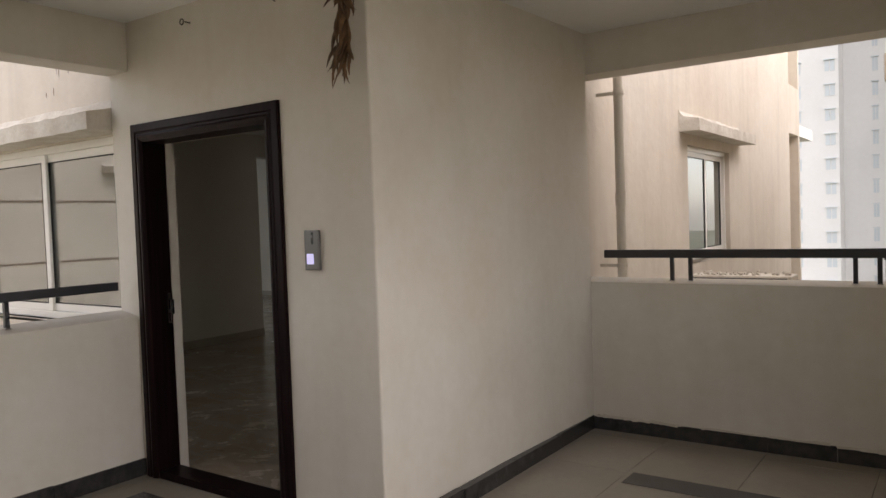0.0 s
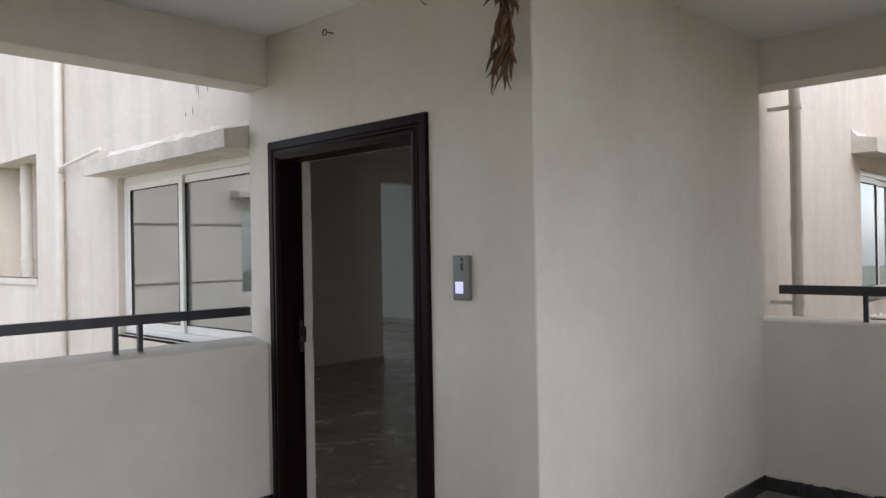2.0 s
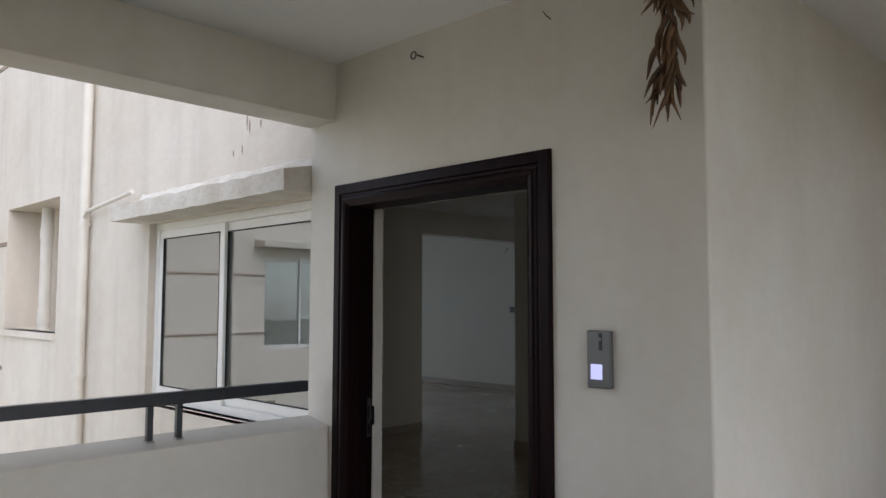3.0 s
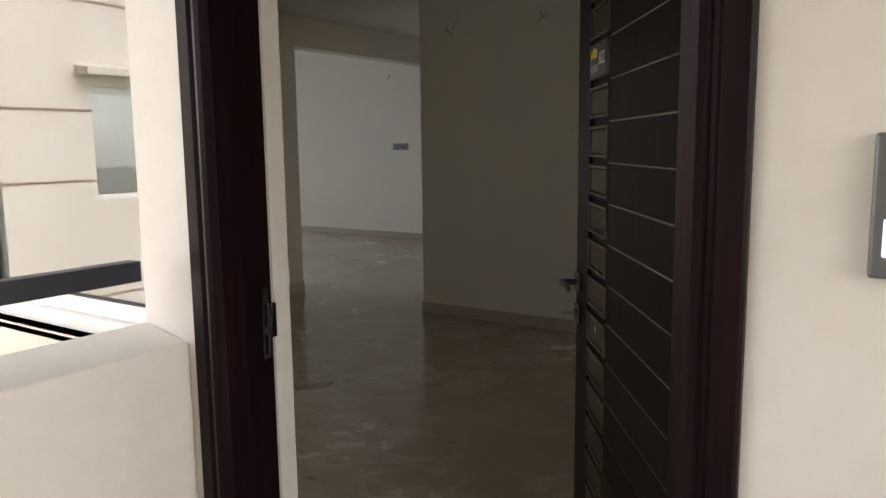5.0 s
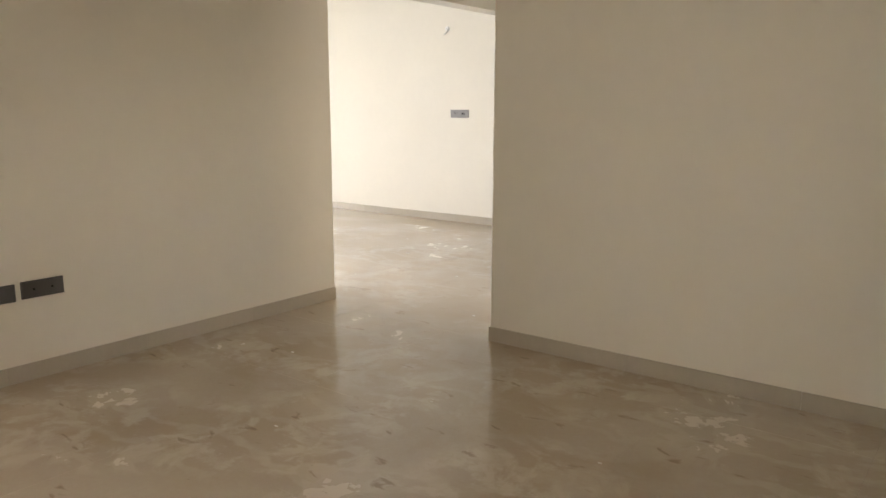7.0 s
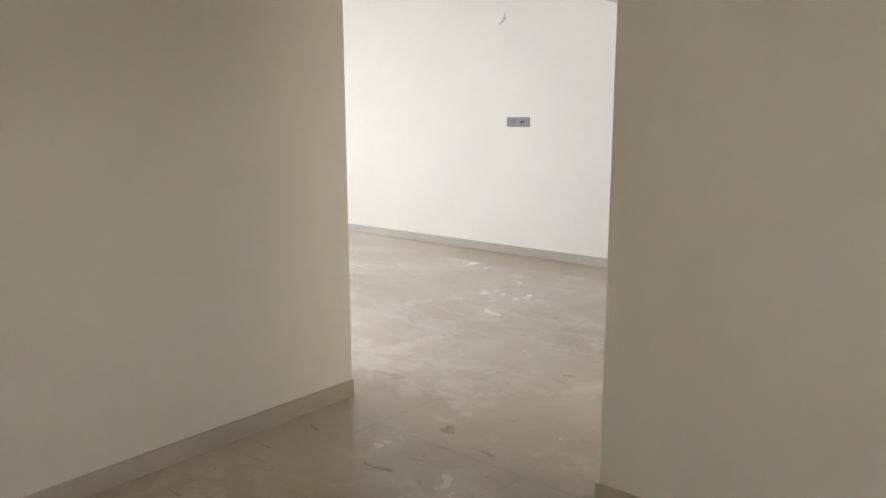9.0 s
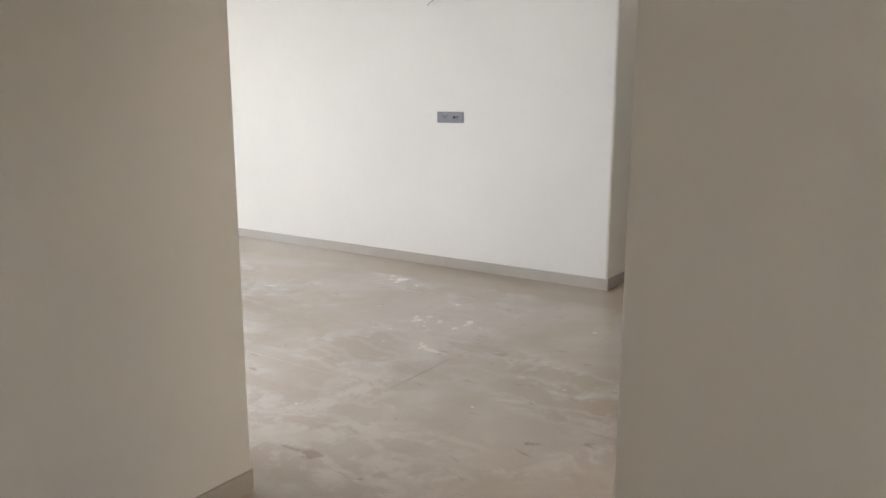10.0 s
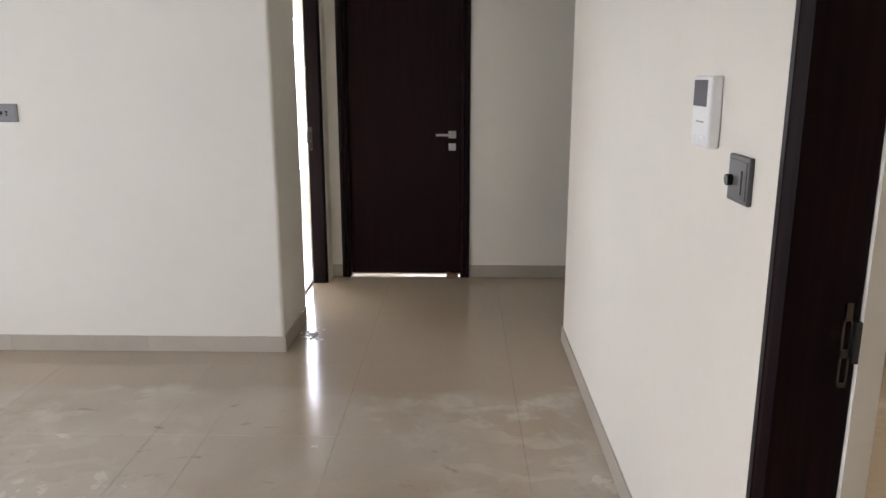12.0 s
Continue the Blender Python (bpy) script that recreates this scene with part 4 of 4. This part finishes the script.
# ---- outdoor units and ledges on the next wing ----
def outdoor_unit(m, w, d, h, label, feet=True):
    """Air conditioner outdoor unit; local x along its front, -y front."""
    top = empty("outdoor_unit", m)
    block("casing", AC_WHITE, top, 0, w, 0, d, 0.03, h, 0.012)
    block("vent_slot", BLACK, top, 0.06, w * 0.32, -0.004, 0.004, h - 0.10, h - 0.075)
    block("side_cover", AC_WHITE, top, 0.04, w * 0.42, -0.012, 0.0, 0.10, h - 0.15, 0.006)
    bm = bmesh.new()
    for k in range(12):
        z = 0.07 + k * (h - 0.12) / 11
        box(bm, w, w + 0.006, 0.03, d - 0.03, z - 0.004, z + 0.004)
    part("grille", bm, DARK_PLATE, top)
    for x in (0.05, w - 0.09):
        block("foot", DARK_PLATE, top, x, x + 0.04, 0.02, d - 0.02, 0, 0.03)
    return tagged(top, label, "air conditioner")


def bracket(m, w, d, label):
    top = empty("unit_bracket", m)
    for y in (0.0, d - 0.04):
        block("arm", RAIL, top, 0, w, y, y + 0.04, -0.05, 0.0, 0.004)
    block("cross_bar", RAIL, top, 0.0, 0.035, -0.02, d + 0.02, -0.055, -0.005, 0.004)
    return tagged(top, label, "bracket")


bracket(pose(2.60, 5.85, 1.325), 0.46, 0.5, "dark steel bracket on the next wing's wall")
outdoor_unit(pose(2.62, 5.88, 1.325), 0.26, 0.42, 0.46, "aged white air conditioner outdoor unit on a bracket")
structure(block("ledge_low", RENDER_OUT, None, 2.25, 3.06, 4.55, 6.0, 0.55, 0.70, 0.01), "cement ledge carrying an outdoor unit", "ledge")
outdoor_unit(pose(2.36, 4.80, 0.70), 0.50, 0.40, 0.415, "aged cream outdoor unit with grimy side panel")
bm = bmesh.new()
for k in range(11):
    box(bm, 2.26 + 0.012 * k, 2.268 + 0.012 * k, 4.86, 4.88, 0.72, 1.04)
box(bm, 2.25, 2.40, 4.855, 4.885, 1.03, 1.05)
box(bm, 2.25, 2.40, 4.855, 4.885, 0.70, 0.72)
tagged(part("condenser_grille", bm, DARK_PLATE), "dark slatted condenser grille beside the outdoor unit", "grille")
structure(block("ledge_high", RENDER_OUT, None, 2.14, 3.06, 6.4, 8.4, 2.80, 3.08, 0.01), "cream cement ledge of the next wing", "ledge")
bm = bmesh.new()
vs = box(bm, 2.745, 3.06, 4.7, 6.1, 2.34, 2.66)
for v in vs:
    if v.co.x < 2.9 and v.co.z > 2.5:
        v.co.z -= 0.04
    if v.co.x < 2.9 and v.co.z < 2.5:
        v.co.z += 0.12
structure(part("ledge_near", bm, RENDER_OUT), "cream cement ledge of the next wing", "ledge")
outdoor_unit(pose(2.55, 7.0, 3.08), 0.45, 0.35, 0.35, "aged outdoor unit on the upper ledge")
bm = bmesh.new()
rod(bm, (2.2, 6.5, 3.08), (2.2, 6.5, 3.5), 0.02, 8)
tagged(part("ledge_post", bm, RAIL), "short dark steel post on the upper ledge", "post")
down_pipe("waste_pipe", 2.835, 6.5, -22, 14, 0.055, (0.9, 1.75), "cream painted waste pipe on the next wing", (1, 0), (1.0, 2.0))
down_pipe("waste_pipe", 2.955, 5.6, -22, 14, 0.045, (1.1, 2.1), "cream painted waste pipe on the next wing", (1, 0), (1.9,))
rng = random.Random(3)
for k in range(5):
    cu = bpy.data.curves.new("cable", "CURVE")
    cu.dimensions, cu.bevel_depth, cu.bevel_resolution = "3D", 0.010 if k < 2 else 0.006, 2
    sp = cu.splines.new("POLY")
    zs = [2.35 - 0.22 * j for j in range(9)] if k < 3 else [1.55 - 0.09 * j for j in range(9)]
    sp.points.add(8)
    for j, z in enumerate(zs):
        s = math.sin(j * 0.9 + k)
        sp.points[j].co = (2.93 + 0.022 * s - (0.10 * math.sin(j / 8 * math.pi) if k >= 3 else 0.0) + 0.012 * k, 5.35 + 0.03 * k + 0.02 * rng.random(), z, 1)
    cu.materials.append(RUBBER)
    ob = new("cable", cu)
    tagged(ob, "black insulated cable hanging along the wing wall", "cable", "cables on the wing wall")
# rubble-strewn unit top under the stained window
outdoor_unit(pose(0.76, 4.2, 0.32), 0.86, 0.32, 0.61, "grimy outdoor unit casing under the window")
bm = bmesh.new()
for k in range(5):
    box(bm, 0.79, 1.59, 4.190, 4.199, 0.80 + 0.024 * k, 0.814 + 0.024 * k)
tagged(part("condenser_grille", bm, DARK_PLATE), "dark slatted grille on the grimy unit under the window", "grille")
structure(block("ledge_window", RENDER_OUT, None, WR, 1.75, 4.1, 4.7, 0.20, 0.32, 0.01), "cement ledge under the window", "ledge")
rng = random.Random(8)
bm = bmesh.new()
for k in range(60):
    x, y = rng.uniform(0.78, 1.58), rng.uniform(4.22, 4.5)
    s = rng.uniform(0.008, 0.03)
    box(bm, x, x + s, y, y + s * 2.2, 0.929, 0.934 + s * 0.6)
tagged(part("debris", bm, PLASTER), "flakes of fallen plaster lying on the unit", "debris", kind="stuff")


# ---- far towers ----
def tower(m, w, d, floors, cols, wall_mat, label, win=(1.1, 1.3), stripe=None, base=-22.0):
    """Apartment tower; local x across its front, -y front, storeys of three metres."""
    top = empty("apartment_tower", m)
    h = floors * 3.0
    block("wall", wall_mat, top, 0, w, 0, d, base, base + h)
    block("roof", wall_mat, top, -0.2, w + 0.2, -0.2, d + 0.2, base + h, base + h + 0.8)
    if stripe:
        for a, b in stripe:
            block("band", TOWER_TAN, top, a, b, -0.25, 0.0, base, base + h)
    pane = None
    for x in cols:
        for f in range(floors):
            z = base + f * 3.0 + 1.0
            if not -14 < z < 26:
                continue
            if pane is None:
                bm = bmesh.new()
                box(bm, 0, win[0] * 0.46, -0.06, 0.05, 0, win[1])
                box(bm, win[0] * 0.54, win[0], -0.06, 0.05, 0, win[1])
                box(bm, -0.1, win[0] + 0.1, -0.35, 0.0, win[1] + 0.05, win[1] + 0.15)
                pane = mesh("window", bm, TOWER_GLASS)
            ob = new("window", pane)
            ob.parent = top
            ob.location = (x, 0, z)
    return tagged(top, label, "apartment building")


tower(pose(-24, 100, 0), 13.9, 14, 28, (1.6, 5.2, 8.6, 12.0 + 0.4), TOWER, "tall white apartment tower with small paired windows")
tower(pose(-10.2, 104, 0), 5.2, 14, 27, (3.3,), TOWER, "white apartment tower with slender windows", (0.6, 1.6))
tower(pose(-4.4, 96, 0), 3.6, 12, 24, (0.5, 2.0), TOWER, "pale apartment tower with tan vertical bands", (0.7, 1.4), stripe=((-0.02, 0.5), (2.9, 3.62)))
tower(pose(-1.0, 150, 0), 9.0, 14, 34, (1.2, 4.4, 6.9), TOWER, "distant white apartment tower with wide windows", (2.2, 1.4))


# ---- skirtings ----
def skirt_run(name, material, axis, face, sign, a0, a1, h, length, label, proud=0.010, ragged=0.0, gap=0.002):
    """A row of skirting pieces on a wall face, one object a piece."""
    top = empty(name)
    n = max(1, round((a1 - a0) / length))
    step = (a1 - a0) / n
    rng = random.Random(n + int(abs(face) * 100))
    for k in range(n):
        a, b = a0 + k * step + gap / 2, a0 + (k + 1) * step - gap / 2
        p, q = face, face + sign * (proud + (rng.uniform(-0.002, 0.003) if ragged else 0))
        hh = h + (rng.uniform(-ragged, ragged) if ragged else 0)
        bm = bmesh.new()
        if axis == "x":
            box(bm, a, b, p, q, 0.0, hh, 0.0015)
        else:
            box(bm, p, q, a, b, 0.0, hh, 0.0015)
        part("skirting_tile", bm, material, top)
    return structure(top, label, "skirting")


IN = "beige glazed skirting tiles along the wall foot"
skirt_run("baseboard_hall_left", SKIRT_IN, "y", LX, 1, 0.2, LY, 0.097, 0.88, IN)
skirt_run("baseboard_hall_cross", SKIRT_IN, "x", FY, -1, FX + 0.0, 0.25, 0.097, 0.88, IN)
skirt_run("baseboard_passage_side", SKIRT_IN, "y", FX, -1, FY - 0.01, R0, 0.097, 0.4, IN)
skirt_run("baseboard_passage_side_far", SKIRT_IN, "y", FX, -1, R1, IY, 0.097, 0.88, IN)
skirt_run("baseboard_living_far", SKIRT_IN, "x", SY, -1, -13.0, SX, 0.100, 0.88, IN)
skirt_run("baseboard_living_end", SKIRT_IN, "y", SX, 1, SY - 0.01, B0, 0.100, 0.62, IN)
skirt_run("baseboard_passage_end", SKIRT_IN, "x", EY, -1, C1, -1.55, 0.105, 0.88, IN)
skirt_run("baseboard_passage_end_left", SKIRT_IN, "x", EY, -1, SX, C0, 0.105, 0.1, IN)
skirt_run("baseboard_living_near", SKIRT_IN, "x", LY, 1, -13.0, LX, 0.097, 0.88, IN)
skirt_run("baseboard_hall_front", SKIRT_IN, "x", 0.2, 1, LX, DW + 0.02, 0.097, 0.8, IN)
skirt_run("baseboard_room_back", SKIRT_IN, "x", 8.516, -1, FX + 0.20, 0.25, 0.097, 0.8, IN)
skirt_run("baseboard_passage_turn", SKIRT_IN, "x", IY, 1, FX, -1.55, 0.097, 0.8, IN)
skirt_run("baseboard_reveal", SKIRT_IN, "y", DW + 0.02, 1, 0.142, 0.20, 0.117, 0.06, IN, 0.003)

OUT = "black granite skirting with ragged plaster above it"
skirt_run("baseboard_parapet_back", GRANITE, "x", PRY, -1, 0.675, 2.985, 0.090, 0.36, OUT, 0.014, 0.006)
skirt_run("baseboard_side", GRANITE, "y", WX + 0.033, 1, 0.0, PRY - 0.012, 0.092, 0.5, OUT, 0.046, 0.004)
skirt_run("baseboard_parapet_left", GRANITE, "y", -1.335, 1, -4.6, 0.0, 0.105, 0.6, OUT, 0.014, 0.004)
skirt_run("baseboard_entrance", GRANITE, "x", 0.0, -1, 0.004, WX, 0.092, 0.6, OUT, 0.012, 0.003)

# smeared white cement along the top of the granite
rng = random.Random(21)
bm = bmesh.new()
x = 0.70
while x < 2.93:
    L = rng.uniform(0.03, 0.12)
    if rng.random() < 0.75:
        t = rng.uniform(0.003, 0.012)
        v = box(bm, x, x + L, PRY - 0.015, PRY - 0.0005, 0.088, 0.094 + t)
        for q in v:
            q.co.z += rng.uniform(-0.006, 0.004)
    x += L * rng.uniform(0.8, 1.3)
tagged(part("cement_smear", bm, PLASTER), "white cement smears along the granite skirting", "smear", kind="stuff")

# round drain mouth in the skirting
top = empty("drain_mouth", pose(2.58, PRY - 0.016, 0.06))
bm = bmesh.new()
rod(bm, (0, 0.0, 0), (0, -0.012, 0), 0.058, 24, 0.052)
part("rim", bm, GROUT, top)
bm = bmesh.new()
rod(bm, (0, -0.010, 0), (0, -0.0145, 0), 0.036, 20)
part("cap", bm, DARK_PLATE, top)
tagged(top, "round grey drain mouth set in the granite skirting", "drain")

# ---- floors, tile by tile ----
def tiles(parent_name, material, x0, x1, y0, y1, ox, oy, pitch, joint, label, skip=None):
    top = empty(parent_name)
    cache = {}
    i0, i1 = math.floor((x0 - ox) / pitch), math.ceil((x1 - ox) / pitch)
    j0, j1 = math.floor((y0 - oy) / pitch), math.ceil((y1 - oy) / pitch)
    rng = random.Random(2)
    for i in range(i0, i1):
        for j in range(j0, j1):
            a, b = max(x0, ox + i * pitch), min(x1, ox + (i + 1) * pitch)
            c, d = max(y0, oy + j * pitch), min(y1, oy + (j + 1) * pitch)
            if b - a < 0.03 or d - c < 0.03 or (skip and skip((a + b) / 2, (c + d) / 2)):
                continue
            key = (round(b - a, 3), round(d - c, 3))
            if key not in cache:
                bm = bmesh.new()
                w, h = (b - a - joint) / 2, (d - c - joint) / 2
                box(bm, -w, w, -h, h, -0.012, 0.0, 0.0006)
                cache[key] = mesh("tile", bm, material)
            ob = new("tile", cache[key])
            ob.parent = top
            ob.location = ((a + b) / 2, (c + d) / 2, rng.uniform(-0.0006, 0.0))
    return structure(top, label, "floor")


TX, TY, TP = -4.80, 2.90, 0.883
HALL = "beige vitrified floor tiles under wiped construction dust"
tiles("floor_tiles_hall", TILE_IN, LX, 0.25, 0.0, FY, TX, TY, TP, 0.0009, HALL, lambda x, y: y < 0.2 and not -1.3 < x < 0)
tiles("floor_tiles_passage", TILE_IN, SX - 0.12, FX, FY, EY + 0.05, TX, TY, TP, 0.0009, HALL, lambda x, y: x < LX - 0.02 and y < LY)
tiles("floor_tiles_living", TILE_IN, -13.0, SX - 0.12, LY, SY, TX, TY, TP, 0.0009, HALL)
tiles("floor_tiles_room", TILE_IN, FX, 0.25, FY + 0.15, 8.516, TX, TY, TP, 0.0009, HALL, lambda x, y: x < FX + 0.20 and not R0 < y < R1)
tiles("floor_tiles_turn", TILE_IN, FX, -1.55, 8.516, EY, TX, TY, TP, 0.0009, HALL, lambda x, y: y < IY)
OUTER = "beige corridor floor tiles with a dark border"
tiles("floor_tiles_corridor", TILE_OUT, -1.335, 3.9, -4.6, 0.0, 1.215, 1.47, 0.612, 0.003, OUTER)
tiles("floor_tiles_corridor_bay", TILE_OUT, WX + 0.003, 3.9, 0.0, PRY, 1.215, 1.47, 0.612, 0.003, OUTER, lambda x, y: x > 2.985 and y > 0.8)
# dark border strips let into the corridor floor
structure(block("floor_strip_cross", STRIP_OUT, None, 1.25, 2.98, 1.283, 1.47, 0.0005, 0.004, 0.001), "dark grey border tile in the corridor floor", "floor strip")
structure(block("floor_strip_door", STRIP_OUT, None, -1.05, 0.5, -0.34, -0.20, 0.0005, 0.004, 0.001), "dark grey border tile before the entrance", "floor strip")
# plaster dust heap by the living room corner
rng = random.Random(4)
bm = bmesh.new()
for k in range(40):
    a, r = rng.uniform(0, 6.28), abs(rng.gauss(0, 0.09))
    x, y = -5.19 + r * math.cos(a) * 0.5, 8.72 + r * math.sin(a)
    s = rng.uniform(0.003, 0.010)
    box(bm, x, x + s * 2, y, y + s * 1.6, 0.0005, s)
for x, y in ((-4.9, 5.6), (-6.0, 6.2), (-5.7, 5.1), (-4.4, 3.2), (-3.6, 2.4), (-2.9, 2.2), (-4.9, 7.2), (-6.6, 6.9), (-3.2, 3.1), (-4.0, 4.6), (-4.6, 6.1), (-2.2, 3.0)):
    s = rng.uniform(0.006, 0.016)
    box(bm, x, x + s * 2, y, y + s, 0.0005, 0.004)
tagged(part("floor_litter", bm, PLASTER), "crumbs of plaster lying on the dusty floor", "litter", kind="stuff")
